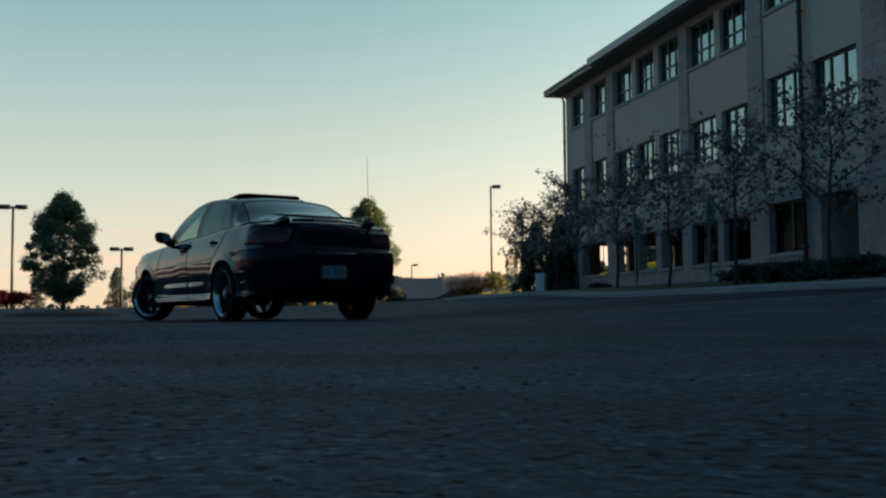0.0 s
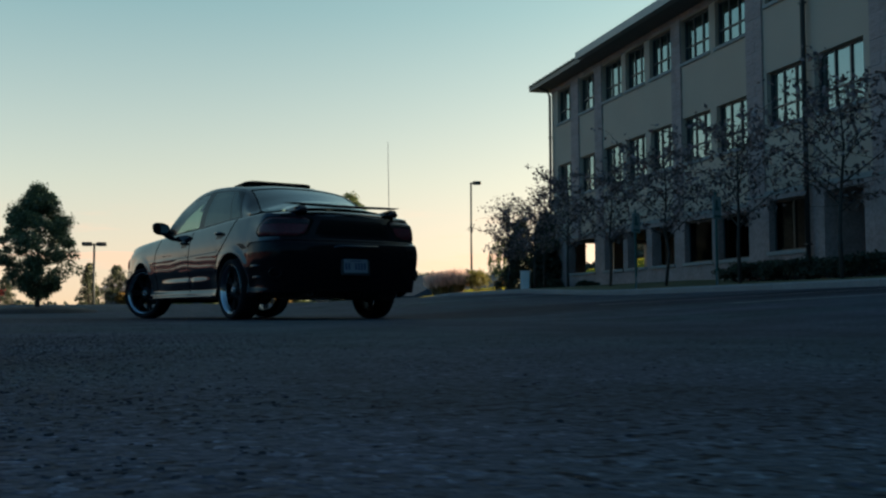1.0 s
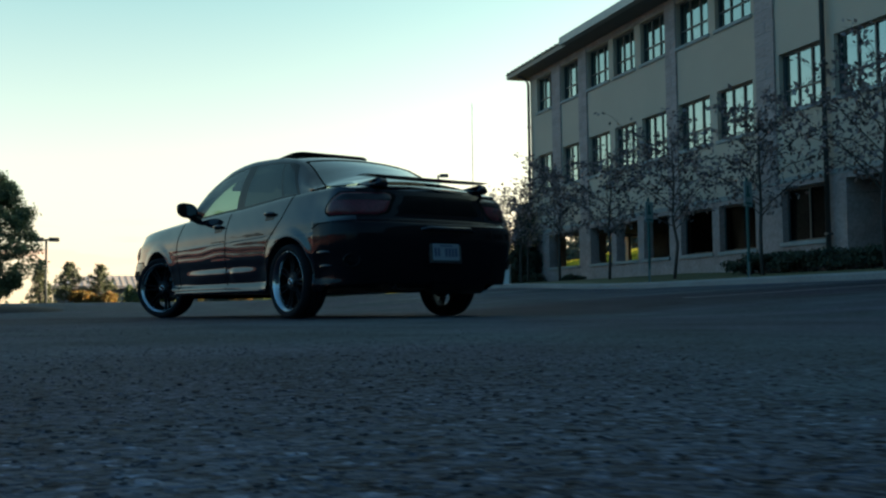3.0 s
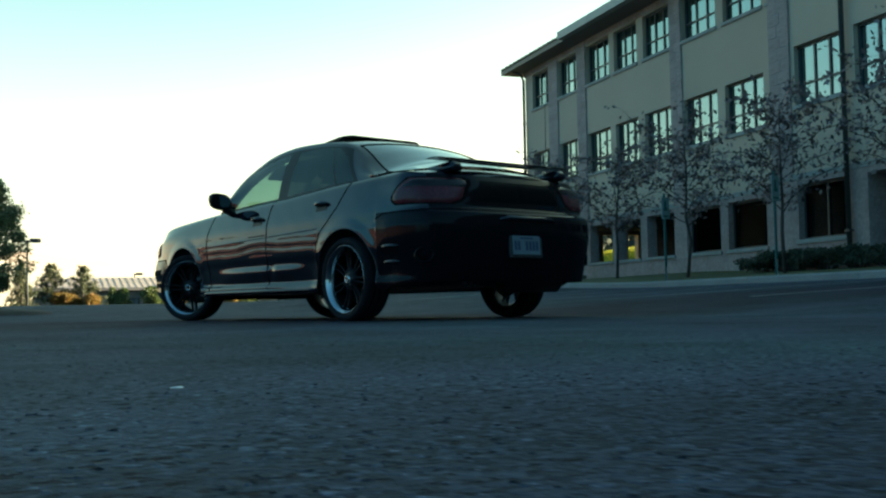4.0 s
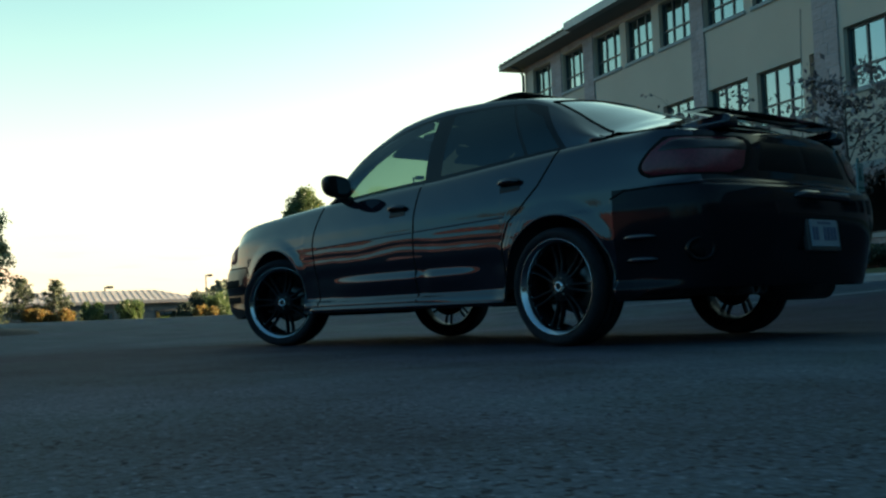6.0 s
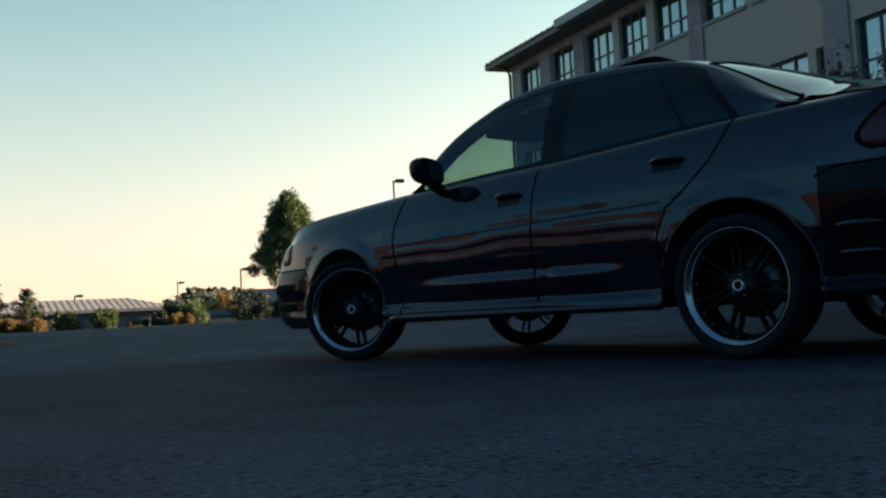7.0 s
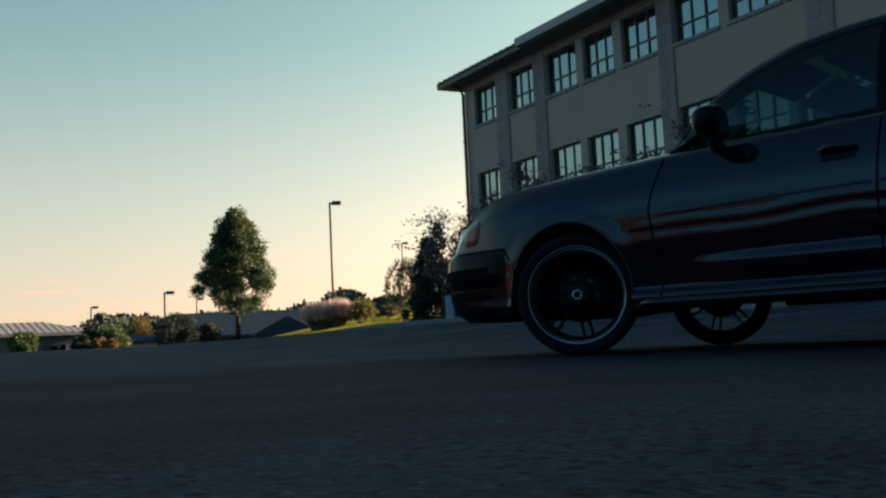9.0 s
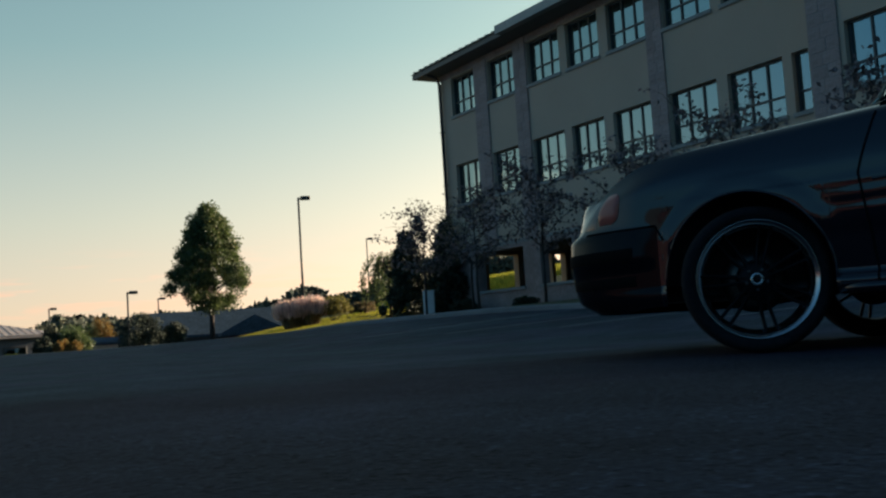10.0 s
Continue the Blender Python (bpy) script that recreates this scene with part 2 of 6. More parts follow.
def asphalt_material():
    """Worn asphalt: stained in large patches, with open pits and paler stones, and a painted dimming of the near
    ground.
    """
    m = material("asphalt", (0.0400, 0.0620, 0.0745), 0.86, fine=0.40, scale=80, coarse=0.26, big=0.30, bump=0.5, spec=0.14)
    t = m.node_tree
    b = t.nodes["Principled BSDF"]
    co = t.nodes["Texture Coordinate"].outputs["Object"]
    state = {"last": b.inputs["Base Color"].links[0].from_socket}
    t.nodes["Bump"].inputs["Distance"].default_value = 0.03

    def noise(size, detail):
        n = t.nodes.new("ShaderNodeTexNoise")
        n.inputs["Scale"].default_value, n.inputs["Detail"].default_value = size, detail
        t.links.new(co, n.inputs["Vector"])
        return n.outputs["Fac"]

    def ranged(out, low, high, at_low, at_high, soft=False):
        r = t.nodes.new("ShaderNodeMapRange")
        r.interpolation_type = "SMOOTHSTEP" if soft else "LINEAR"
        r.inputs["From Min"].default_value, r.inputs["From Max"].default_value = low, high
        r.inputs["To Min"].default_value, r.inputs["To Max"].default_value = at_low, at_high
        t.links.new(out, r.inputs["Value"])
        return r.outputs["Result"]

    def maths(kind, a, c):
        n = t.nodes.new("ShaderNodeMath")
        n.operation = kind
        for k, v in enumerate((a, c)):
            if isinstance(v, (int, float)):
                n.inputs[k].default_value = v
            else:
                t.links.new(v, n.inputs[k])
        return n.outputs[0]

    def tint(factor, colour=None):
        x = t.nodes.new("ShaderNodeMix")
        x.data_type, x.blend_type = "RGBA", "MULTIPLY"
        t.links.new(state["last"], x.inputs["A"])
        if colour:
            x.inputs["B"].default_value = (*colour, 1)
            t.links.new(factor, x.inputs["Factor"])
        else:
            x.inputs["Factor"].default_value = 1
            t.links.new(factor, x.inputs["B"])
        state["last"] = x.outputs["Result"]

    tint(ranged(noise(70, 2), 0.60, 0.70, 1.0, 2.1))
    tint(ranged(noise(1.3, 3), 0.35, 0.65, 0.72, 1.2))
    tint(ranged(noise(6, 3), 0.3, 0.7, 0.86, 1.12))
    tint(ranged(noise(0.42, 4), 0.40, 0.56, 1.0, 0.0), (1.12, 0.88, 1.02))
    # dimming of the near ground painted into the colour, ragged across the lot
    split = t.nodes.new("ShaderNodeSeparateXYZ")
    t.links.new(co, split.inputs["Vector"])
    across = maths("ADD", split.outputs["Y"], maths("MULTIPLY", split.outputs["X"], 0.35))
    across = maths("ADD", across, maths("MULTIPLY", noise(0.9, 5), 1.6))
    near_dim = maths("MULTIPLY", ranged(across, -1.6, 0.7, 0, 1, True), ranged(across, 3.6, 5.8, 1, 0, True))
    tint(near_dim, (0.56, 0.41, 0.49))
    # open pits, gathered in the older surface
    gather = ranged(noise(2.2, 2), 0.38, 0.60, 0.0, 0.085)
    pit = noise(46, 1.5)
    hole = ranged(maths("SUBTRACT", pit, gather), 0.300, 0.335, 1, 0)
    tint(hole, (0.16, 0.17, 0.20))
    tint(ranged(noise(230, 2), 0.3, 0.7, 0.8, 1.2))
    # stones of the surface, plainest in the old coarse part
    side = maths("ADD", maths("ADD", split.outputs["X"], maths("MULTIPLY", split.outputs["Y"], -0.5)), maths("MULTIPLY", noise(1.7, 4), 0.6))
    coarse = maths("MULTIPLY", ranged(side, -0.45, -0.1, 1, 0.6), ranged(split.outputs["Y"], -6.8, -4.2, 1, 0.45, True))
    # purple tone of the coarse part, darkened further to dim the near ground
    tint(ranged(coarse, 0.4, 1.0, 0.0, 1.0), (0.84, 0.77, 0.82))
    cells = t.nodes.new("ShaderNodeTexVoronoi")
    cells.inputs["Scale"].default_value = 85
    t.links.new(co, cells.inputs["Vector"])
    shade = t.nodes.new("ShaderNodeSeparateColor")
    t.links.new(cells.outputs["Color"], shade.inputs["Color"])
    stone = ranged(shade.outputs["Red"], 0.0, 1.0, -0.6, 0.6)
    pale = ranged(shade.outputs["Green"], 0.90, 0.97, 0.0, 1.4)
    tint(maths("ADD", 1.0, maths("MULTIPLY", coarse, maths("ADD", stone, pale))))
    t.links.new(state["last"], b.inputs["Base Color"])
    # relief: the pits are sunk
    low = t.nodes.new("ShaderNodeBump")
    low.inputs["Strength"].default_value, low.inputs["Distance"].default_value = 0.8, 0.006
    low.invert = True
    t.links.new(hole, low.inputs["Height"])
    t.links.new(t.nodes["Bump"].outputs["Normal"], low.inputs["Normal"])
    bead = t.nodes.new("ShaderNodeBump")
    bead.inputs["Strength"].default_value, bead.inputs["Distance"].default_value = 0.7, 0.008
    bead.invert = True
    t.links.new(maths("MULTIPLY", coarse, cells.outputs["Distance"]), bead.inputs["Height"])
    t.links.new(low.outputs["Normal"], bead.inputs["Normal"])
    t.links.new(bead.outputs["Normal"], b.inputs["Normal"])
    return m


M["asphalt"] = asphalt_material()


def let_through(m, amount):
    """Thin leaves and plumes pass part of the light that falls on their other side."""
    t = m.node_tree
    b = t.nodes["Principled BSDF"]
    out = b.outputs["BSDF"].links[0].to_socket
    thin = t.nodes.new("ShaderNodeBsdfTranslucent")
    if b.inputs["Base Color"].links:
        t.links.new(b.inputs["Base Color"].links[0].from_socket, thin.inputs["Color"])
    else:
        thin.inputs["Color"].default_value = b.inputs["Base Color"].default_value
    x = t.nodes.new("ShaderNodeMixShader")
    x.inputs["Fac"].default_value = amount
    t.links.new(b.outputs["BSDF"], x.inputs[1])
    t.links.new(thin.outputs["BSDF"], x.inputs[2])
    t.links.new(x.outputs["Shader"], out)


for key, amount in (("plume", 0.65), ("pine_needle", 0.3), ("leaf_green", 0.4), ("leaf_pale", 0.55), ("leaf_olive", 0.4), ("leaf_sage", 0.4), ("leaf_dark", 0.3), ("leaf_yellow", 0.45), ("leaf_red", 0.45), ("reed", 0.35), ("blades", 0.5)):
    let_through(M[key], amount)
M["mirrorglass"] = material("mirror_glass", (0.22, 0.24, 0.25), 0.03, 1.0, fine=0.03, coarse=0.03)
# window glass with dimmed reflections, so the ground-floor panes read as shaded
M["glass_low"] = glass_material("shop_glass", (0.25, 0.28, 0.28), 0.03, 0.9, 0.0, (0.22, 0.25, 0.27))
M["glass"] = glass_material("window_glass", (0.16, 0.2, 0.2), 0.01, 0.9, 0.48, (0.50, 0.68, 0.71))
M["cglass"] = glass_material("car_glass", (0.35, 0.48, 0.42), 0.0, 0.95)
M["tint"] = glass_material("tinted_glass", (0.022, 0.026, 0.026), 0.0, 0.9, 0.045, (0.70, 0.78, 0.80))
M["screen"] = glass_material("rear_screen_glass", (0.03, 0.04, 0.04), 0.0, 0.9, 0.16)


# ---- mesh helpers ----
def mesh_of(name, verts, faces, smooth=False):
    me = bpy.data.meshes.new(name)
    me.from_pydata([tuple(v) for v in verts], [], [tuple(f) for f in faces])
    if smooth:
        me.polygons.foreach_set("use_smooth", [True] * len(me.polygons))
    me.update()
    return me


def part(name, me, mat, parent=None, label="", m=None):
    """One mesh object under a thing or a part; me is a bmesh or a mesh."""
    if isinstance(me, bmesh.types.BMesh):
        data = bpy.data.meshes.new(name)
        me.to_mesh(data)
        me.free()
        me = data
    if mat is not None:
        me.materials.clear()
        me.materials.append(M[mat])
    ob = new(name, me)
    if parent is not None:
        ob.parent = parent
    if m is not None:
        ob.matrix_basis = m
    return tagged(ob, label)


def thing(name, label, category, m=None, group="", kind=""):
    ob = new(name)
    ob.empty_display_size = 0.2
    if m is not None:
        ob.matrix_basis = m
    return tagged(ob, label, category, group, kind)


def box_bm(x0, y0, z0, x1, y1, z1, bevel=0.0, seg=1):
    bm = bmesh.new()
    bmesh.ops.create_cube(bm, size=1)
    for v in bm.verts:
        v.co = (x0 + (v.co.x + 0.5) * (x1 - x0), y0 + (v.co.y + 0.5) * (y1 - y0), z0 + (v.co.z + 0.5) * (z1 - z0))
    if bevel:
        bmesh.ops.bevel(bm, geom=list(bm.edges), offset=bevel, segments=seg, affect="EDGES", profile=0.5)
        for f in bm.faces:
            f.smooth = seg > 1
    return bm


def merge(bms):
    out = bmesh.new()
    for b in bms:
        me = bpy.data.meshes.new("tmp")
        b.to_mesh(me)
        b.free()
        out.from_mesh(me)
        bpy.data.meshes.remove(me)
    return out


def tube(points, radii, sides=8, cap=True):
    """Verts and faces of a tapered tube along points."""
    pts = [Vector(p) for p in points]
    vs, fs = [], []
    for i, p in enumerate(pts):
        d = (pts[min(i + 1, len(pts) - 1)] - pts[max(i - 1, 0)]).normalized()
        a = d.cross((0, 0, 1) if abs(d.z) < 0.9 else (1, 0, 0)).normalized()
        b = d.cross(a)
        for k in range(sides):
            w = 2 * math.pi * k / sides
            vs.append(p + (a * math.cos(w) + b * math.sin(w)) * radii[i])
    for i in range(len(pts) - 1):
        for k in range(sides):
            k2 = (k + 1) % sides
            fs.append((i * sides + k, i * sides + k2, (i + 1) * sides + k2, (i + 1) * sides + k))
    if cap:
        fs.append(tuple(range(sides))[::-1])
        fs.append(tuple((len(pts) - 1) * sides + k for k in range(sides)))
    return vs, fs


def join_parts(pieces):
    vs, fs = [], []
    for v, f in pieces:
        n = len(vs)
        vs += list(v)
        fs += [tuple(i + n for i in g) for g in f]
    return vs, fs


def lathe(profile, steps=48, axis="x"):
    """Turn a profile of (along, radius) round the x axis."""
    vs, fs = [], []
    n = len(profile)
    for k in range(steps):
        w = 2 * math.pi * k / steps
        for a, r in profile:
            vs.append((a, r * math.cos(w), r * math.sin(w)) if axis == "x" else (r * math.cos(w), r * math.sin(w), a))
    for k in range(steps):
        k2 = (k + 1) % steps
        for i in range(n - 1):
            fs.append((k * n + i, k * n + i + 1, k2 * n + i + 1, k2 * n + i))
    return vs, fs


def curve_at(points, x):
    """Smooth (monotone cubic) value of a table of (x, value) at x."""
    p = sorted(points)
    xs, ys = [a for a, _ in p], [b for _, b in p]
    if x <= xs[0]:
        return ys[0]
    if x >= xs[-1]:
        return ys[-1]
    i = max(k for k in range(len(xs) - 1) if xs[k] <= x)
    d = [(ys[k + 1] - ys[k]) / (xs[k + 1] - xs[k]) for k in range(len(xs) - 1)]

    def slope(k):
        if k == 0:
            return d[0]
        if k == len(xs) - 1:
            return d[-1]
        return 0.0 if d[k - 1] * d[k] <= 0 else 2 * d[k - 1] * d[k] / (d[k - 1] + d[k])

    h = xs[i + 1] - xs[i]
    u = (x - xs[i]) / h
    return ((1 + 2 * u) * (1 - u) ** 2 * ys[i] + u * (1 - u) ** 2 * h * slope(i)
            + u * u * (3 - 2 * u) * ys[i + 1] + u * u * (u - 1) * h * slope(i + 1))


def smooth01(a, b, x):
    u = min(1.0, max(0.0, (x - a) / (b - a)))
    return u * u * (3 - 2 * u)


# ---- plan: s runs along the office facade, d into the building ----
ANG = radians(20.6)
ORIGIN = Vector((21.993, 16.43, 0))
ALONG = Vector((math.sin(ANG), math.cos(ANG), 0))
INTO = Vector((math.cos(ANG), -math.sin(ANG), 0))
KERB = -5.6


def plan(s, d, z=0.0):
    return ORIGIN + ALONG * s + INTO * d + Vector((0, 0, z))


def to_plan(x, y):
    q = Vector((x, y, 0)) - ORIGIN
    return q.dot(ALONG), q.dot(INTO)


def ground_z(s, d):
    a = 0.057 * max(0.0, min(d, KERB) + 13.6) * smooth01(-14.5, -11.5, d)
    b = 0.34 * smooth01(-8, 12, s)
    z = 0.46 - (0.46 - min(a, 0.46)) * (1 - b / 0.46)
    z += (0.17 * smooth01(-11, -1, s) - 0.05 - 0.024 * min(max(s - 6, 0), 15)) * smooth01(-14, KERB, d)
    if d > KERB + 0.16:
        rise = 0.055 - 0.044 * smooth01(-4, 4, s) + 0.085 * smooth01(10, 15, s)
        z += 0.13 + rise * min(d - KERB - 0.16, 9)
        z += 0.25 * smooth01(12, 22, s) * smooth01(0.3, 6, d - KERB)
    if d > 2:
        z += 3.6 * smooth01(4, 46, d) * smooth01(-40, 0, s)
        z += 1.25 * smooth01(5, 15, d) * smooth01(13, 23, s)
    drop = max(0.0, s - 21 - 0.35 * max(0, d + 8))
    z -= min(3.2, 0.045 * drop)
    return z


def lot_world(x, y):
    return ground_z(*to_plan(x, y))


def sheet(name, s_list, d_list, lift, mat, hole=None):
    vs = [plan(s, d, ground_z(s, d) + lift) for s in s_list for d in d_list]
    n = len(d_list)
    fs = [(i * n + j, i * n + j + 1, (i + 1) * n + j + 1, (i + 1) * n + j) for i in range(len(s_list) - 1) for j in range(n - 1)
          if hole is None or not hole((s_list[i] + s_list[i + 1]) / 2, (d_list[j] + d_list[j + 1]) / 2)]
    return part(name, mesh_of(name, vs, fs, True), mat)


def steps(a, b, n):
    return [a + (b - a) * k / n for k in range(n + 1)]
M["smoke"] = material("smoky_lens", (0.012, 0.005, 0.007), 0.25, spec=0.3, fine=0.2, scale=30, coarse=0.1)
M["glasslamp"] = material("smoked_lens", (0.004, 0.004, 0.005), 0.4, spec=0.03, fine=0.1, coarse=0.1)

# ---- ground ----
far_s = [-1500, -600, -250, -120] + steps(-80, 60, 56) + [80, 110, 150, 220, 350, 600, 1500]
far_d = [-1500, -600, -250, -120, -80] + steps(-60, 60, 48) + [80, 120, 200, 350, 600, 1500]
tagged(sheet("ground", far_s, far_d, -0.035, "earth", hole=lambda s, d: -72 < s < 22 and -66 < d < 8), "dry grassland reaching to low hills", "ground", kind="structure")
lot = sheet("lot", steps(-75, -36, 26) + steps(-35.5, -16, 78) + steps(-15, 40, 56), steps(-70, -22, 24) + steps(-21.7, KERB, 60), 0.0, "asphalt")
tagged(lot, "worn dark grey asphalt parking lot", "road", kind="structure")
lawn = sheet("lawn", steps(-75, 24, 96), steps(KERB + 0.17, 12, 22) + steps(13, 45, 16), 0.0, "lawn",
             hole=lambda s, d: s < 9.4 and d > 0.4)
tagged(lawn, "mown grass strip between kerb and building", "lawn", kind="structure")

field = sheet("field", steps(24.5, 80, 30), steps(6, 70, 30), 0.0, "lawn")
tagged(field, "open grass field beyond the building", "field", kind="structure")


def grass(name, label, s0, s1, d0, d1, count, size, seed):
    """Upright blades over a stretch of lawn, denser than a mown edge lets one count."""
    rng = np.random.default_rng(seed)
    ss, ds = rng.uniform(s0, s1, count), rng.uniform(d0, d1, count)
    vs, fs = [], []
    for k in range(count):
        p = plan(ss[k], ds[k], ground_z(ss[k], ds[k]) - 0.01)
        w, h = rng.uniform(0, 2 * math.pi), size * rng.uniform(0.6, 1.3)
        a = Vector((math.cos(w), math.sin(w), 0)) * 0.22 * h
        tip = p + Vector((rng.normal() * 0.3 * h, rng.normal() * 0.3 * h, h))
        vs += [p - a, p + a, tip]
        fs.append((3 * k, 3 * k + 1, 3 * k + 2))
    tagged(part(name, mesh_of(name, vs, fs), "blades"), label, "grass", kind="stuff")


# brighter blade colour carries the sunlit look of these stretches
grass("lawn_grass", "mown grass beyond the building's corner, coloured bright green as sunlit", 9.6, 24.0, KERB + 0.25, 7.0, 70000, 0.05, 61)
grass("field_grass", "grass on the slope beyond the building, coloured bright green as sunlit", 20.0, 40.0, 7.0, 20.0, 40000, 0.20, 62)

# kerb of concrete lengths along the lot's edge
kerb = thing("kerb", "pale concrete kerb along the grass strip", "kerb", kind="structure")
prof = [(0.0, -0.15), (0.0, 0.10), (0.03, 0.13), (0.17, 0.13), (0.17, -0.15)]
for k in range(33):
    s0 = -74 + 3.0 * k
    vs, fs = [], []
    for s in (s0 + 0.006, s0 + 1.5, s0 + 2.994):
        for d, z in prof:
            vs.append(plan(s, KERB + d, ground_z(s, KERB) + z))
    for i in range(2):
        for j in range(4):
            fs.append((i * 5 + j, i * 5 + j + 1, i * 5 + j + 6, i * 5 + j + 5))
    fs += [(0, 1, 2, 3, 4), (14, 13, 12, 11, 10)]
    part("kerb_length", mesh_of("kerb_length", vs, fs), "concrete", kerb)

# ---- office building ----
HOME = Matrix(((-ALONG.x, INTO.x, 0, ORIGIN.x), (-ALONG.y, INTO.y, 0, ORIGIN.y), (0, 0, 1, 0), (0, 0, 0, 1)))
office = thing("office_building", "three-storey beige stucco office building with stone pilasters", "building", HOME)
# RIGHT: long unseen stretch added to keep sun off the lot
BASE, LEFT, RIGHT, STEP, DEEP = 0.45, -9.0, 62.0, 8.72, 15.0
ROWS = ((1.53, 2.88), (4.82, 6.28), (8.12, 9.54))
MAIN_WIN = [(-8.28, -6.66), (-5.75, -4.12), (-3.35, -1.62), (-1.24, 0.34), (0.76, 2.44), (3.14, 4.94), (5.32, 7.12), (7.40, 8.20)]
BLOCK_WIN = [(9.70, 11.42), (11.80, 13.68), (15.2, 17.0), (17.45, 19.25), (20.6, 22.4), (22.8, 24.6), (25.9, 27.7)] + [(a + 10.6 * k, a + 10.6 * k + 1.8) for k in (1, 2, 3) for a in (20.6, 22.8, 25.9) if a + 10.6 * k < 59]
OPENINGS = [(-7.2, -4.3), (-3.35, -1.62), (-1.24, 0.34), (0.76, 2.44)]
PILASTERS = [(-6.64, -5.80), (-4.11, -3.39), (2.46, 3.12)]
BLOCK_PIL = [(8.78, 9.58), (13.95, 14.85), (19.5, 20.35)]
TOP = 9.80
OUT_BLOCK = -1.0


def wall_boxes(x0, x1, y0, y1, wins, rows, z0, z1):
    """Boxes of a wall with openings at the given x and z ranges."""
    out, z = [], z0
    for a, b in rows:
        out.append(box_bm(x0, y0, z, x1, y1, a))
        x = x0
        for p, q in wins:
            if p > x + 1e-4:
                out.append(box_bm(x, y0, a, p, y1, b))
            x = q
        if x < x1 - 1e-4:
            out.append(box_bm(x, y0, a, x1, y1, b))
        z = b
    out.append(box_bm(x0, y0, z, x1, y1, z1))
    return out


part("front_wall", merge(wall_boxes(LEFT, STEP, 0, 0.32, MAIN_WIN, ROWS[1:], 3.05, TOP)), "stucco", office)
part("front_wall", merge(wall_boxes(STEP, RIGHT, OUT_BLOCK, 0.32, BLOCK_WIN, ROWS[1:], 3.05, TOP)), "stucco", office)
# ground storey in stone, open at the corner
part("stone_base", merge(wall_boxes(LEFT, STEP, -0.03, 0.32, OPENINGS + MAIN_WIN[5:], ROWS[:1], BASE, 3.05)), "stone", office)
part("stone_base", merge(wall_boxes(STEP, 12.1, OUT_BLOCK - 0.03, 0.32, [(9.70, 11.42)], ROWS[:1], BASE, 3.05)
                         + wall_boxes(13.6, RIGHT, OUT_BLOCK - 0.03, 0.32, [w for w in BLOCK_WIN[2:]], ROWS[:1], BASE, 3.05)
                         + [box_bm(12.1, OUT_BLOCK - 0.03, 2.88, 13.6, 0.32, 3.05), box_bm(12.1, OUT_BLOCK - 0.03, BASE, 13.6, 0.32, 0.9)]), "stone", office)
# end wall with openings to the open corner, back wall, inner near-black rooms, floors
end = []
z = BASE
for a, b, holes in ((BASE, 1.2, []), (1.2, 1.65, []), (1.65, 2.95, [(1.4, 2.75), (3.3, 4.35), (4.5, 5.0)]), (2.95, 4.82, []), (4.82, 6.28, [(1.0, 2.7), (4.2, 5.9), (8, 9.7)]),
                    (6.28, 8.12, []), (8.12, 9.54, [(1.0, 2.7), (4.2, 5.9), (8, 9.7)]), (9.54, TOP, [])):
    y = 0.32
    for p, q in holes:
        end.append(box_bm(LEFT, y, a, LEFT + 0.32, p, b))
        y = q
    end.append(box_bm(LEFT, y, a, LEFT + 0.32, DEEP, b))
part("end_wall", merge(end), "stucco", office)
part("back_wall", merge(wall_boxes(LEFT, RIGHT, DEEP, DEEP + 0.3, [], [], BASE, TOP)), "stucco", office)
part("right_wall", box_bm(RIGHT, OUT_BLOCK, BASE, RIGHT + 0.3, DEEP + 0.3, TOP), "stucco", office)
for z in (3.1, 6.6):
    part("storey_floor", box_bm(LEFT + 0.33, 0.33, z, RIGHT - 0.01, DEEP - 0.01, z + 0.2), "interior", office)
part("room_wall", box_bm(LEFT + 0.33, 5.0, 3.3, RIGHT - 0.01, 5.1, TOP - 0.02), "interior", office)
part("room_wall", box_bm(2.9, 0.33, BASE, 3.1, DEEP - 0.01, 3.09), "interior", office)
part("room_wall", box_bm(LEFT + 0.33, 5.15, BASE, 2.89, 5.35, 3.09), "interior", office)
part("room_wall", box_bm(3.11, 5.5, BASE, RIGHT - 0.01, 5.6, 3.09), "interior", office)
part("porch_floor", box_bm(LEFT + 0.33, 0.33, BASE, RIGHT - 0.01, DEEP - 0.01, 0.86), "concrete", office)

# windows: three lights over three low lights
UNIT = {}


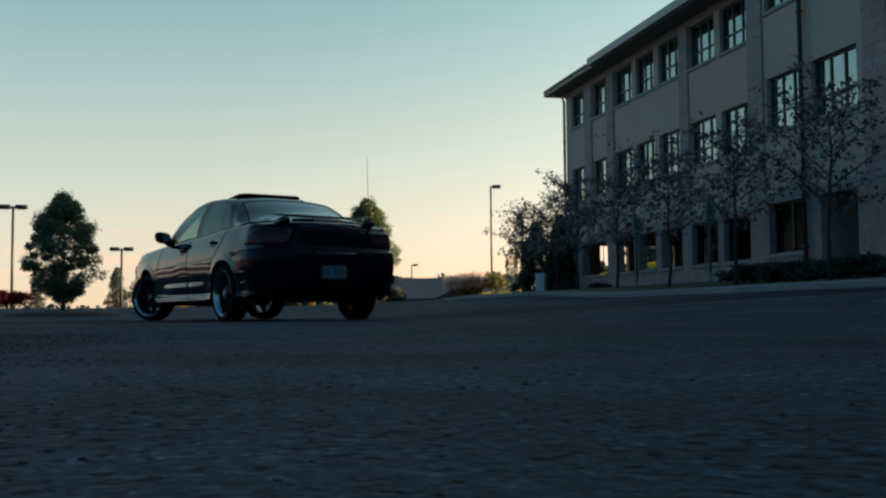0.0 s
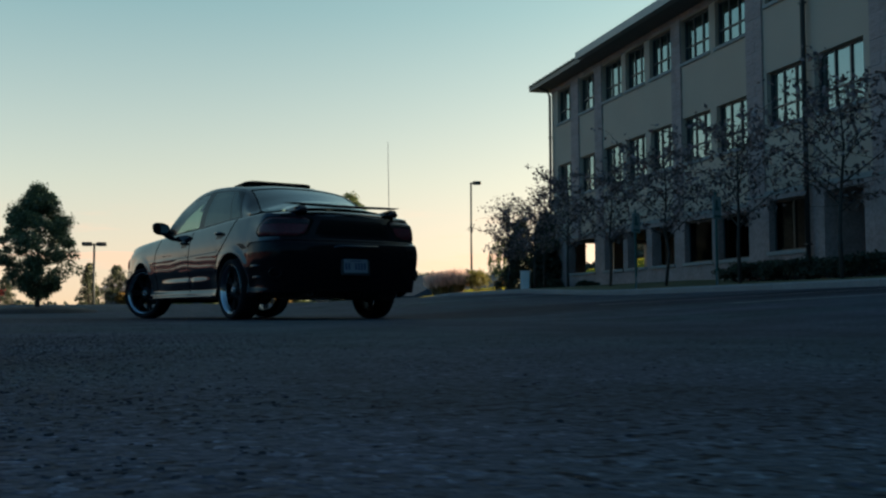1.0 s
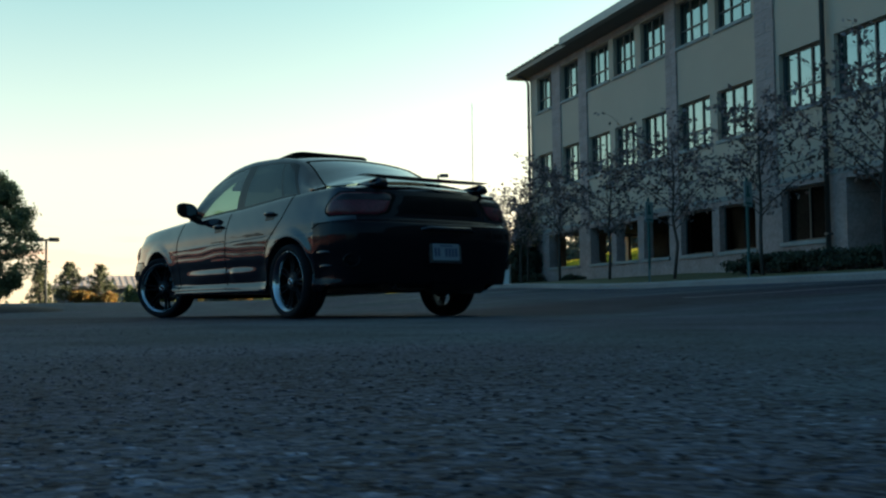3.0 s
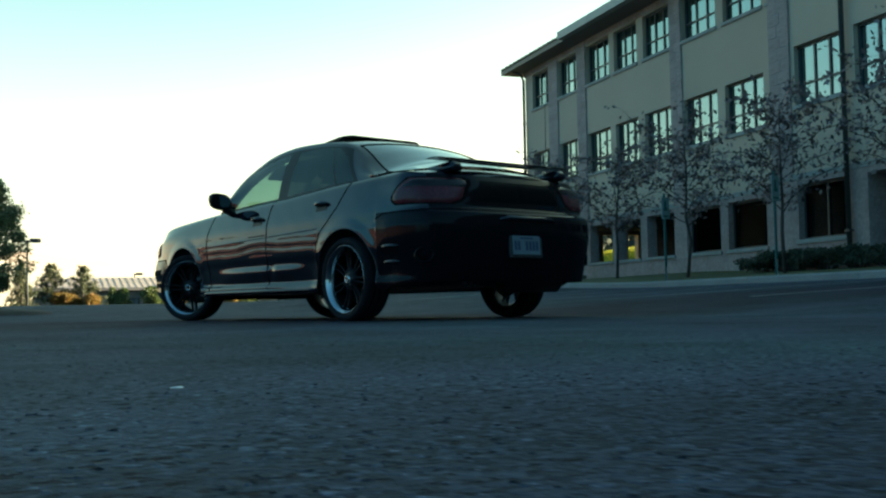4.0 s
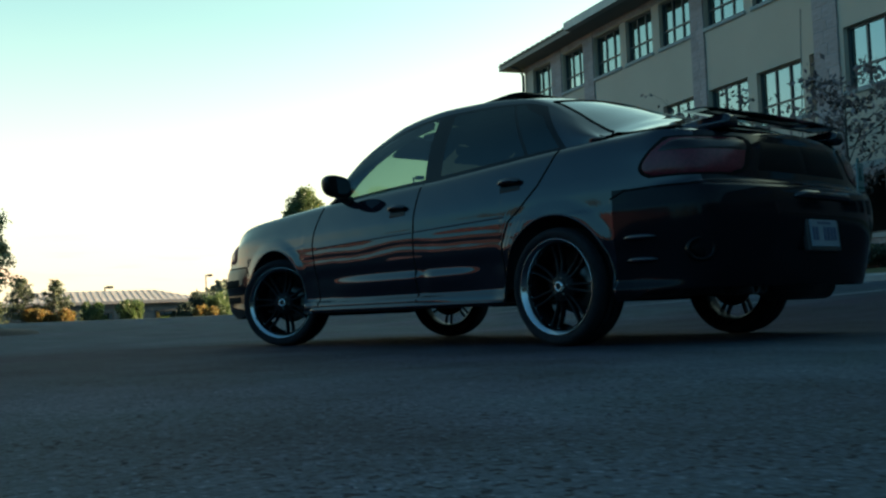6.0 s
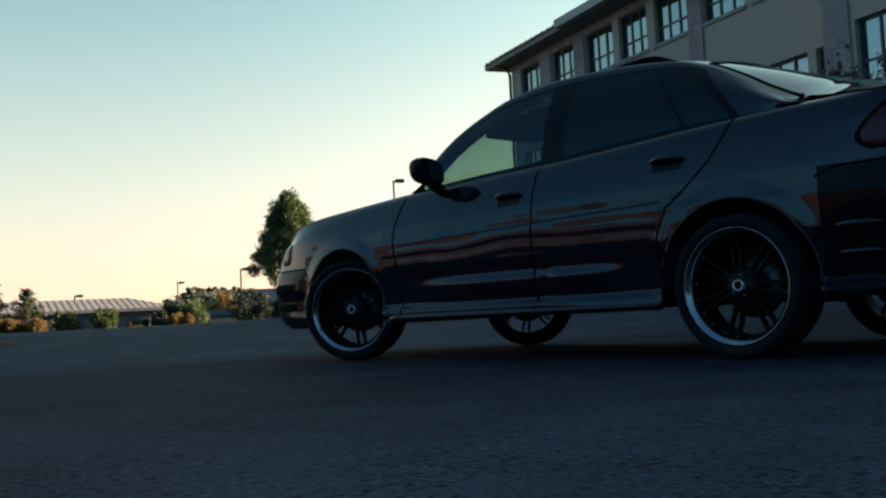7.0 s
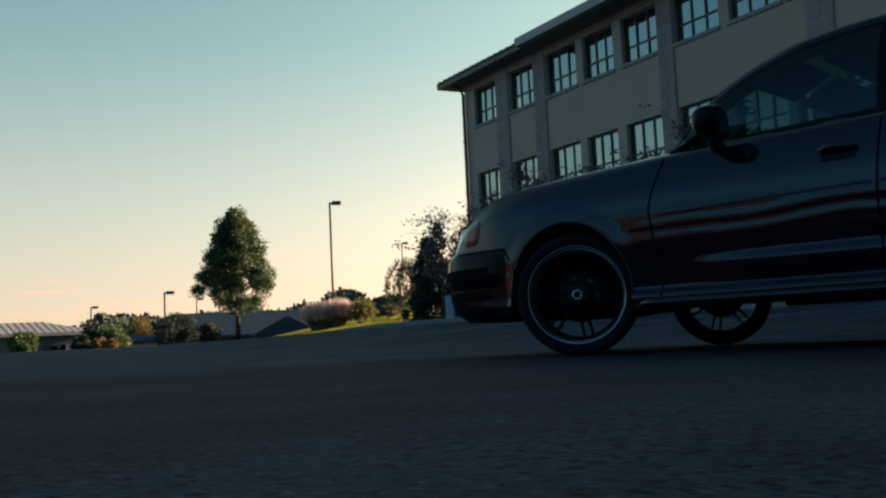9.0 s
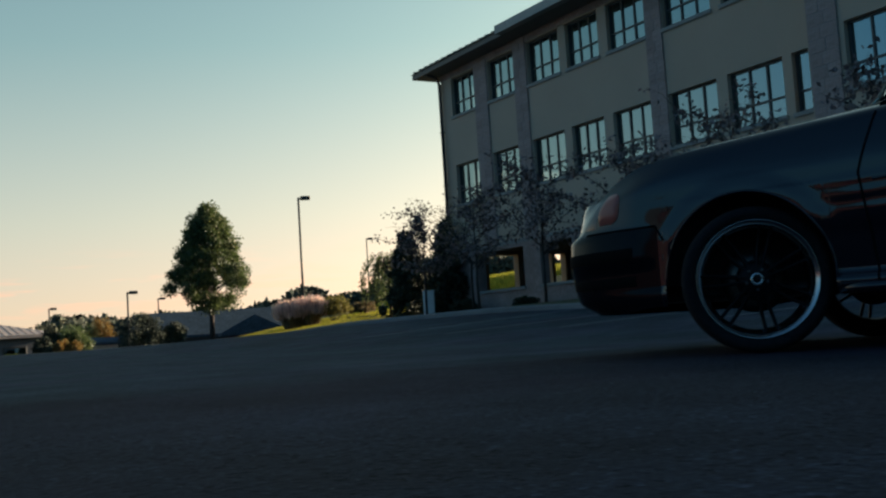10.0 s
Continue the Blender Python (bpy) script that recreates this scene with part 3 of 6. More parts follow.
def window(x0, x1, z0, z1, y, host, lights=3, low=0.34, glazing="glass"):
    w, h = x1 - x0, z1 - z0
    key = (round(w, 2), round(h, 2), lights, low)
    if key not in UNIT:
        fr, bar = 0.055, 0.05
        xs = [fr + (w - 2 * fr) * k / lights for k in range(lights + 1)]
        zm = fr + (h - 2 * fr) * low
        ring = [(x, y, z) for y in (0.0, 0.09) for p, q in ((0.0, 0.0), (fr, fr)) for x, z in ((p, q), (w - p, q), (w - p, h - q), (p, h - q))]
        faces = []
        for k in range(4):
            n = (k + 1) % 4
            faces += [(k, n, 4 + n, 4 + k), (8 + k, 12 + k, 12 + n, 8 + n), (k, 8 + k, 8 + n, n), (4 + k, 4 + n, 12 + n, 12 + k)]
        fm = mesh_of("window_frame", ring, faces)

        def bar_mesh(name, *c):
            b = box_bm(*c)
            me = bpy.data.meshes.new(name)
            b.to_mesh(me)
            b.free()
            return me

        bars = [bar_mesh("mullion", x - bar / 2, 0.002, fr, x + bar / 2, 0.086, h - fr) for x in xs[1:-1]]
        if low > 0.1:
            bars.append(bar_mesh("transom", fr, 0.004, zm - bar / 2, w - fr, 0.084, zm + bar / 2))
        panes = []
        for a, c in zip(xs, xs[1:]):
            for p, q in ((fr, zm), (zm, h - fr)):
                panes.append(mesh_of("pane", [(a, 0.04, p), (c, 0.04, p), (c, 0.04, q), (a, 0.04, q)], [(0, 1, 2, 3)]))
        b = box_bm(-0.06, -0.19 if low > 0.1 else -0.24, -0.11, w + 0.06, 0.02, 0.0, 0.012)
        sm = bpy.data.meshes.new("window_sill")
        b.to_mesh(sm)
        b.free()
        UNIT[key] = (fm, panes, sm, bars)
    fm, panes, sm, bars = UNIT[key]
    ob = part("window", fm, "frame", host, "", pose(x0, y + (0.13 if glazing == "glass" else 0.18), z0))
    part("sill", sm, "trimstone", ob, "pale stone sill")
    for me in bars:
        part(me.name.split(".")[0], me, "frame", ob)
    for pm in panes:
        o = part("pane", pm if glazing == "glass" else pm.copy(), glazing, ob)
        o.visible_shadow = False
        # each light sits a touch out of true
        o.matrix_basis = pose(0, 0, 0, random.uniform(-0.25, 0.25), 0, random.uniform(-0.25, 0.25))


for r, (a, b) in enumerate(ROWS):
    if r:
        for p, q in MAIN_WIN:
            window(p, q, a, b, 0.0, office, 3 if q - p > 1 else 1)
        for p, q in BLOCK_WIN:
            window(p, q, a, b, OUT_BLOCK, office)
    else:
        for p, q in MAIN_WIN[5:]:
            window(p, q, a, b, -0.03, office, 1, 0.02, "glass_low")
        window(9.70, 11.42, a, b, OUT_BLOCK - 0.03, office, 2, 0.02, "glass_low")
        for p, q in BLOCK_WIN[2:]:
            window(p, q, a, b, OUT_BLOCK - 0.03, office, 2, 0.02, "glass_low")
        for p, q in OPENINGS:
            part("sill", box_bm(p - 0.05, -0.10, a - 0.10, q + 0.05, 0.36, a, 0.012), "trimstone", office, "pale stone sill")
# recessed entrance
door = part("entrance_door", merge([box_bm(12.1, 0.25, 0.9, 12.2, 0.32, 2.88), box_bm(13.5, 0.25, 0.9, 13.6, 0.32, 2.88), box_bm(12.8, 0.25, 0.9, 12.9, 0.32, 2.88),
                                    box_bm(12.2, 0.25, 2.8, 13.5, 0.32, 2.88), box_bm(12.2, 0.25, 0.9, 13.5, 0.32, 1.0)]), "frame", office)
part("pane", mesh_of("pane", [(12.2, 0.28, 1.0), (13.5, 0.28, 1.0), (13.5, 0.28, 2.8), (12.2, 0.28, 2.8)], [(0, 1, 2, 3)]), "glass", door)

# stone pilasters, course by course
block_me = {}
for group, y in ((PILASTERS, -0.055), (BLOCK_PIL, OUT_BLOCK - 0.055)):
    for n, (p, q) in enumerate(group):
        pil = part("pilaster", box_bm(p + 0.01, y + 0.01, 3.06, q - 0.01, y + 0.05, TOP - 0.02), "trimstone", office, "stone pilaster in courses")
        z, row = 3.06, 0
        while z < TOP - 0.1:
            h = min(0.30, TOP - 0.02 - z)
            cut = 0.58 if row % 2 else 0.42
            for a, b in ((p, p + (q - p) * cut), (p + (q - p) * cut, q)):
                key = (round(b - a, 2), round(h, 2))
                if key not in block_me:
                    bb = box_bm(0.004, 0, 0.004, key[0] - 0.004, 0.045, key[1] - 0.004, 0.006)
                    block_me[key] = bpy.data.meshes.new("stone")
                    bb.to_mesh(block_me[key])
                    bb.free()
                part("stone", block_me[key], "stone", pil, "", pose(a, y + random.uniform(-0.004, 0.004), z))
            z += h
            row += 1

# bands, downpipes, roof with ribs
for x0, x1, y in ((LEFT - 0.02, STEP, -0.05), (STEP - 0.04, RIGHT, OUT_BLOCK - 0.05)):
    part("string_course", box_bm(x0, y, 3.0, x1, y + 0.06, 3.14, 0.012), "trimstone", office)
    part("frieze", box_bm(x0, y + 0.02, 9.58, x1, y + 0.06, TOP, 0.008), "stone", office)


def downpipe(x, y, z0, z1):
    v, f = tube([(x, y, z0), (x, y, z1 - 0.35), (x, y - 0.12, z1 - 0.1), (x, y - 0.5, z1)], [0.06, 0.06, 0.06, 0.06], 10)
    ob = part("downpipe", mesh_of("downpipe", v, f, True), "frame", office, "dark metal downpipe")
    for z in (1.6, 3.6, 5.6, 7.6):
        part("pipe_clip", box_bm(x - 0.08, y - 0.07, z, x + 0.08, y + 0.08, z + 0.05, 0.008), "frame", ob)


downpipe(LEFT + 0.1, -0.13, 0.7, 9.8)
downpipe(11.58, OUT_BLOCK - 0.14, 0.7, 9.8)
OUT = 0.75
ex0, ex1, ey0, ey1 = LEFT - OUT, RIGHT + OUT, -OUT, DEEP + OUT
part("soffit", box_bm(ex0, ey0, TOP + 0.001, ex1, ey1, TOP + 0.06), "soffit", office)
part("fascia", merge([box_bm(ex0, ey0 - 0.03, TOP, ex1, ey0, TOP + 0.2), box_bm(ex0 - 0.03, ey0 - 0.03, TOP, ex0, ey1, TOP + 0.2)]), "frame", office)
part("fascia", box_bm(-3.6, ey0 - 0.30, TOP, STEP - 1.0, ey0 - 0.031, TOP + 0.28), "gutter", office, "pale metal gutter board")
part("fascia", box_bm(STEP - 0.99, ey0 + OUT_BLOCK, TOP, ex1, ey0 - 0.031, TOP + 0.28), "gutter", office, "pale metal gutter board")
pitch, run = math.tan(radians(20)), (ey1 - ey0) / 2
ztop = TOP + 0.2 + run * pitch
ez = TOP + 0.2
vs = [(ex0 - 0.08, ey0 - 0.08, ez), (ex1, ey0 - 0.08, ez), (ex1, ey1, ez), (ex0 - 0.08, ey1, ez), (ex0 + run, ey0 + run, ztop), (ex1 - run, ey0 + run, ztop)]
roof = part("roof", mesh_of("roof", vs, [(0, 1, 5, 4), (1, 2, 5), (2, 3, 4, 5), (3, 0, 4), (0, 3, 2, 1)]), "roofmetal", office, "low hipped metal roof with standing seams")
ribs = []
k = 0
while ex0 + 0.2 + 0.42 * k < ex1:
    x = ex0 + 0.2 + 0.42 * k
    length = min(run, x - ex0 + 0.05, ex1 - x + 0.05)
    b = box_bm(x - 0.02, ey0 - 0.10, 0.0, x + 0.02, ey0 - 0.10 + length, 0.07)
    for v in b.verts:
        v.co.z += ez + max(0, (v.co.y - ey0)) * pitch - 0.01
    ribs.append(b)
    if x - ex0 < ey1 - ey0:
        y = ey0 + (x - ex0)
        ln = min(run, y - ey0 + 0.05, ey1 - y + 0.05)
        b = box_bm(ex0 - 0.10, y - 0.02, 0.0, ex0 - 0.10 + max(0.1, ln), y + 0.02, 0.07)
        for v in b.verts:
            v.co.z += ez + max(0, (v.co.x - ex0)) * pitch - 0.01
        ribs.append(b)
    k += 1
tagged(part("roof_seams", merge(ribs), "roofmetal", roof), kind="stuff")
# ---- the car: x to its right, y ahead, rear axle at y = 0 ----
PLAN_HALF = [(0.0, -1.0), (0.22, -0.995), (0.44, -0.975), (0.62, -0.925), (0.762, -0.845), (0.828, -0.69), (0.852, -0.48), (0.868, -0.2), (0.876, 0.1),
             (0.882, 0.8), (0.884, 1.5), (0.88, 2.1), (0.872, 2.6), (0.852, 2.95), (0.815, 3.2), (0.755, 3.42), (0.64, 3.555), (0.37, 3.64), (0.0, 3.67)]
WAIST = [(-1.0, 0.98), (-0.75, 1.005), (-0.4, 1.015), (0.0, 1.005), (0.35, 0.992), (1.0, 0.962), (1.75, 0.942), (2.06, 0.93), (2.35, 0.914), (2.6, 0.896),
         (2.87, 0.872), (3.1, 0.840), (3.25, 0.800), (3.4, 0.735), (3.52, 0.665), (3.63, 0.63)]
CENTRE = [(-1.0, 1.005), (-0.85, 1.045), (-0.5, 1.065), (2.1, 0.988), (2.5, 0.954), (2.87, 0.917), (3.1, 0.885), (3.3, 0.82), (3.5, 0.715), (3.63, 0.645)]
SIDE = [(0.18, 0.945), (0.22, 0.968), (0.255, 0.986), (0.275, 0.986), (0.30, 0.957), (0.40, 0.966), (0.44, 0.970), (0.51, 0.9885),
        (0.59, 0.9915), (0.65, 0.993), (0.665, 0.9905), (0.73, 0.990), (0.77, 0.9845), (0.83, 0.968), (0.90, 0.942), (0.97, 0.905), (1.03, 0.87)]
RIB = [(0.30, 0.0), (0.385, 0.021), (0.40, 0.021), (0.44, 0.002), (0.48, 0.0)]       # swell in the lower doors, over the height
RIB_RUN = [(0.52, 0.0), (0.76, 0.8), (0.95, 1.0), (1.03, 0.25), (1.07, 0.7), (1.15, 1.0), (1.45, 1.0), (1.95, 0.0)]
REAR = [(0.20, 0.10), (0.30, 0.06), (0.42, 0.028), (0.54, 0.006), (0.62, 0.0), (0.68, 0.003), (0.725, 0.015), (0.75, 0.072), (0.80, 0.084), (0.92, 0.112), (1.0, 0.152)]
FRONT = [(0.15, -0.18), (0.19, -0.14), (0.26, -0.03), (0.33, -0.01), (0.42, 0.0), (0.54, -0.005), (0.565, -0.03), (0.59, -0.05), (0.66, -0.065), (0.75, -0.10)]
AXLES, TYRE_R, ARCH_R = (0.0, 2.60), 0.300, 0.362


def plan_curve(n=230):
    """Even samples of the half plan, from the tail's middle to the nose's middle."""
    p = [Vector((x, y)) for x, y in PLAN_HALF]
    p = [p[0] * 2 - p[1]] + p + [p[-1] * 2 - p[-2]]
    p[0].y, p[-1].y = PLAN_HALF[1][1], PLAN_HALF[-2][1]
    fine = []
    for i in range(1, len(p) - 2):
        for k in range(40):
            u = k / 40
            fine.append(0.5 * ((2 * p[i]) + (p[i + 1] - p[i - 1]) * u + (2 * p[i - 1] - 5 * p[i] + 4 * p[i + 1] - p[i + 2]) * u * u
                               + (3 * p[i] - p[i - 1] - 3 * p[i + 1] + p[i + 2]) * u ** 3))
    fine.append(p[-2])
    run = [0.0]
    for a, b in zip(fine, fine[1:]):
        run.append(run[-1] + (b - a).length)
    return fine, run


FINE, RUN = plan_curve()


def on_plan(u):
    i = int(np.searchsorted(RUN, u * RUN[-1])) if u > 0 else 1
    i = min(max(i, 1), len(RUN) - 1)
    k = (u * RUN[-1] - RUN[i - 1]) / (RUN[i] - RUN[i - 1])
    return FINE[i - 1].lerp(FINE[i], k)


FY, FX = [p.y for p in FINE], [p.x for p in FINE]


def plan_at(y):
    """The half plan's point at the station y."""
    return Vector((float(np.interp(y, FY, FX)), min(max(y, FY[0]), FY[-1])))


def body_point(x0, y0, z):
    """A point of the body's skin over the plan point (x0, y0) at the height z."""
    top = curve_at(WAIST, y0)
    gx = curve_at(SIDE, z + (0.0 if z < 0.66 else (0.97 - top) * (z - 0.66) / max(0.05, top - 0.66) if top > 0.72 else 0.0))
    gx += curve_at(RIB, z) * curve_at(RIB_RUN, y0) - 0.014 * math.exp(-((z - 0.27) / 0.025) ** 2) * smooth01(1.15, 0.6, y0) * smooth01(-0.4, 0.3, y0)
    gx += 0.0003 * math.sin(11.0 * y0 + 17.0 * z) * math.sin(5.3 * y0 - 1.0) + 0.00015 * math.sin(27.0 * y0 - 31.0 * z)
    gx += 0.00085 * math.sin(96.0 * z + 1.3 * math.sin(4.1 * y0) + 0.6 * math.sin(9.0 * y0)) * smooth01(0.5, 0.54, z) * smooth01(0.70, 0.66, z) * smooth01(-0.3, 0.4, y0) * smooth01(2.5, 2.0, y0)
    rear, front = smooth01(-0.35, -0.95, y0) if y0 < 0 else 0.0, smooth01(2.9, 3.55, y0)
    y = y0 + rear * curve_at(REAR, z) + front * curve_at(FRONT, z)
    r = 0.045
    if z > top - r:
        k = min(1.0, (z - (top - r)) / r)
        gx *= 1 - 0.045 * (1 - math.sqrt(max(0.0, 1 - k * k)))
    if y0 > 2.3 or y0 < -0.3:
        w = max(smooth01(2.3, 3.3, y0), smooth01(-0.3, -0.9, y0) if y0 < -0.3 else 0)
        gx = gx * (1 - w) + (0.97 + 0.03 * gx) * w * (1 - 0.05 * smooth01(top - 0.12, top, z))
    # the bumpers stand out and lean, with a ledge along their tops
    if y0 < -0.36 and z < 0.737:
        gx += smooth01(-0.36, -0.52, y0) * (0.014 * min(1.0, (0.737 - z) / 0.09) - 0.020 * smooth01(0.60, 0.36, z))
    if y0 > 2.97 and 0.38 < z < 0.567:
        gx += 0.020 * smooth01(2.97, 3.15, y0) * min(1.0, (0.567 - z) / 0.13, (z - 0.38) / 0.05)
    # flared wheel arches
    for yw in AXLES:
        q = math.hypot(y0 - yw, z - TYRE_R)
        gx *= 1 + 0.009 * smooth01(ARCH_R + 0.09, ARCH_R + 0.005, q)
    return Vector((x0 * gx, y, z))


def floor_line(y0):
    z = 0.215
    z = z + 0.045 * smooth01(-0.45, -0.6, y0) if y0 < 0 else z
    z = z - 0.02 * smooth01(3.0, 3.3, y0)
    for yw in AXLES:
        q = ARCH_R ** 2 - (y0 - yw) ** 2
        if q > 0:
            z = max(z, TYRE_R + math.sqrt(q))
    return z


def side_grid():
    us = sorted(set(steps(0, 1, 190)))
    cols = [on_plan(u) for u in us]
    extra = []
    for yw in AXLES:
        for k in range(25):
            extra.append(yw - ARCH_R * math.cos(math.pi * k / 24) * 0.9999)
        extra += [yw - ARCH_R - 0.002, yw + ARCH_R + 0.002]
    for yy in extra:
        i = min(range(len(cols) - 1), key=lambda k: 0 if cols[k].y <= yy <= cols[k + 1].y else 9)
        k = (yy - cols[i].y) / (cols[i + 1].y - cols[i].y)
        cols.insert(i + 1, cols[i].lerp(cols[i + 1], k))
    return cols


def panel_of(y0, z, x0):
    """Which body panel a spot of the skin belongs to."""
    door_end = 0.36 if z < 0.55 else 0.36 - (z - 0.55) * 0.86
    if y0 < -0.38 and z < 0.735:
        return "rear_bumper"
    if y0 < -0.88 or (y0 < -0.78 and x0 < 0.70):
        return "boot_face"
    if y0 < door_end:
        return "quarter_panel"
    if y0 < 1.08:
        return "rear_door"
    if y0 < 2.09:
        return "front_door"
    if y0 > 3.0 and z < 0.565:
        return "front_bumper"
    if y0 > 3.5:
        return "front_bumper"
    return "fender"


PANEL_MAT = {"boot_face": "paint_dull", "front_bumper": "paint_dull", "rear_bumper": "paint_dull"}


def build_car():
    car = thing("sedan_car", "glossy black four-door sedan parked on the asphalt lot", "car")
    cols = side_grid()
    nr = 64
    panels, normal_at = {}, {}
    for sx in (-1, 1):
        pts = []
        for c in cols:
            zb, zt = floor_line(c.y), curve_at(WAIST, c.y)
            pts.append([body_point(c.x, c.y, zb + (zt - zb) * (j / nr)) for j in range(nr + 1)])
        for i in range(len(cols)):
            for j in range(nr + 1):
                du = pts[min(i + 1, len(cols) - 1)][j] - pts[max(i - 1, 0)][j]
                dv = pts[i][min(j + 1, nr)] - pts[i][max(j - 1, 0)]
                n = du.cross(dv).normalized()
                q = pts[i][j]
                normal_at[(round(q.x * sx, 5), round(q.y, 5), round(q.z, 5))] = (n.x * sx, n.y, n.z)
        for i in range(len(cols) - 1):
            for j in range(nr):
                ym, xm = (cols[i].y + cols[i + 1].y) / 2, (cols[i].x + cols[i + 1].x) / 2
                quad = [pts[i][j], pts[i + 1][j], pts[i + 1][j + 1], pts[i][j + 1]]
                key = panel_of(ym, sum(q.z for q in quad) / 4, xm)
                side = 0 if key in ("rear_bumper", "front_bumper", "boot_face") else sx
                vs, fs = panels.setdefault((key, side), ({}, []))
                ids = []
                for (a, b), q in zip(((i, j), (i + 1, j), (i + 1, j + 1), (i, j + 1)), quad):
                    ids.append(vs.setdefault((round(q.x * sx, 5), round(q.y, 5), round(q.z, 5)), len(vs)))
                if len(set(ids)) >= 3:
                    ids = list(dict.fromkeys(ids))
                    fs.append(ids if sx > 0 else ids[::-1])
    made = {}
    for (key, side), (vs, fs) in panels.items():
        me = mesh_of(key, list(vs), fs, True)
        # one smooth skin across the panel gaps
        me.normals_split_custom_set_from_vertices([normal_at[v] for v in vs])
        made[key, side] = part(key, me, PANEL_MAT.get(key, "paint"), car)
    # bonnet and boot lid between the two top edges
    for name, test in (("bonnet", lambda y: y > 2.10), ("boot_lid", lambda y: y < -0.20)):
        use = [c for c in cols if test(c.y)]
        vs, fs, m = [], [], 18
        for c in use:
            e = body_point(c.x, c.y, curve_at(WAIST, c.y))
            zc = curve_at(CENTRE, c.y)
            for k in range(m + 1):
                f = -1 + 2 * k / m
                ridge = 0.008 * math.exp(-((abs(f) - 0.55) / 0.06) ** 2) if name == "bonnet" else 0.0
                vs.append((e.x * f, e.y, e.z + (max(zc, e.z) - e.z) * (1 - abs(f) ** 2.4) + ridge * min(1, e.x * 2)))
        for i in range(len(use) - 1):
            for k in range(m):
                a = i * (m + 1) + k
                fs.append((a, a + 1, a + m + 2, a + m + 1))
        part(name, mesh_of(name, vs, fs, True), "paint", car)
    build_cabin(car)
    build_trim(car, made)
    wheels(car)
    interior(car)
    return car


RAIL_Z = [(2.05, 0.93), (1.97, 0.985), (1.87, 1.115), (1.76, 1.207), (1.6, 1.296), (1.42, 1.362), (1.2, 1.396), (1.05, 1.404), (0.77, 1.396), (0.42, 1.356),
          (0.24, 1.300), (0.07, 1.21), (-0.1, 1.105), (-0.25, 1.035), (-0.4, 1.018), (-0.6, 1.01)]
RAIL_X = [(2.05, 0.79), (1.97, 0.775), (1.87, 0.72), (1.76, 0.68), (1.6, 0.635), (1.42, 0.605), (1.2, 0.585), (0.77, 0.57), (0.24, 0.58), (0.07, 0.615), (-0.1, 0.665), (-0.25, 0.715), (-0.4, 0.735), (-0.6, 0.74)]
CROWN = [(2.05, 0.04), (1.6, 0.035), (1.2, 0.03), (0.7, 0.036), (0.24, 0.052), (0.07, 0.082), (-0.1, 0.118), (-0.25, 0.137), (-0.4, 0.105), (-0.6, 0.045)]
BOW = [(2.05, 0.30), (1.6, 0.24), (1.25, 0.17), (0.9, 0.06), (0.55, 0.0), (0.1, -0.03), (-0.2, -0.07), (-0.6, -0.10)]
NS, NX = 24, 24


def cabin_section(y0):
    """Points of one cabin section from the left waist over the roof to the right waist."""
    zw, zr = curve_at(WAIST, y0), curve_at(RAIL_Z, y0)
    lean = -0.14 * smooth01(0.95, 0.2, y0) * min(1.0, max(0.0, (zr - zw) / 0.25)) if y0 < 0.95 else 0.0
    lo, hi = y0 + lean, y0 - lean
    c = plan_at(lo)
    e = body_point(c.x, c.y, curve_at(WAIST, lo))
    xb, zb = e.x - 0.012, curve_at(WAIST, lo)
    zr = max(zb + 0.008, curve_at(RAIL_Z, hi))
    xr, zc = min(xb - 0.004, curve_at(RAIL_X, hi)), zr + curve_at(CROWN, hi)
    side = []
    for k in range(NS + 1):
        a = k / NS
        side.append(Vector((-(xb + (xr - xb) * a + 0.028 * math.sin(math.pi * a)), lo + (hi - lo) * a, zb + (zr - zb) * a)))
    top = []
    for k in range(1, NX):
        f = -1 + 2 * k / NX
        bow = curve_at(BOW, hi) * (1 - f * f)
        top.append(Vector((xr * f, hi + bow, zr + (zc - zr) * (1 - abs(f) ** 2.3))))
    other = [Vector((-p.x, p.y, p.z)) for p in reversed(side)]
    return side + top + other


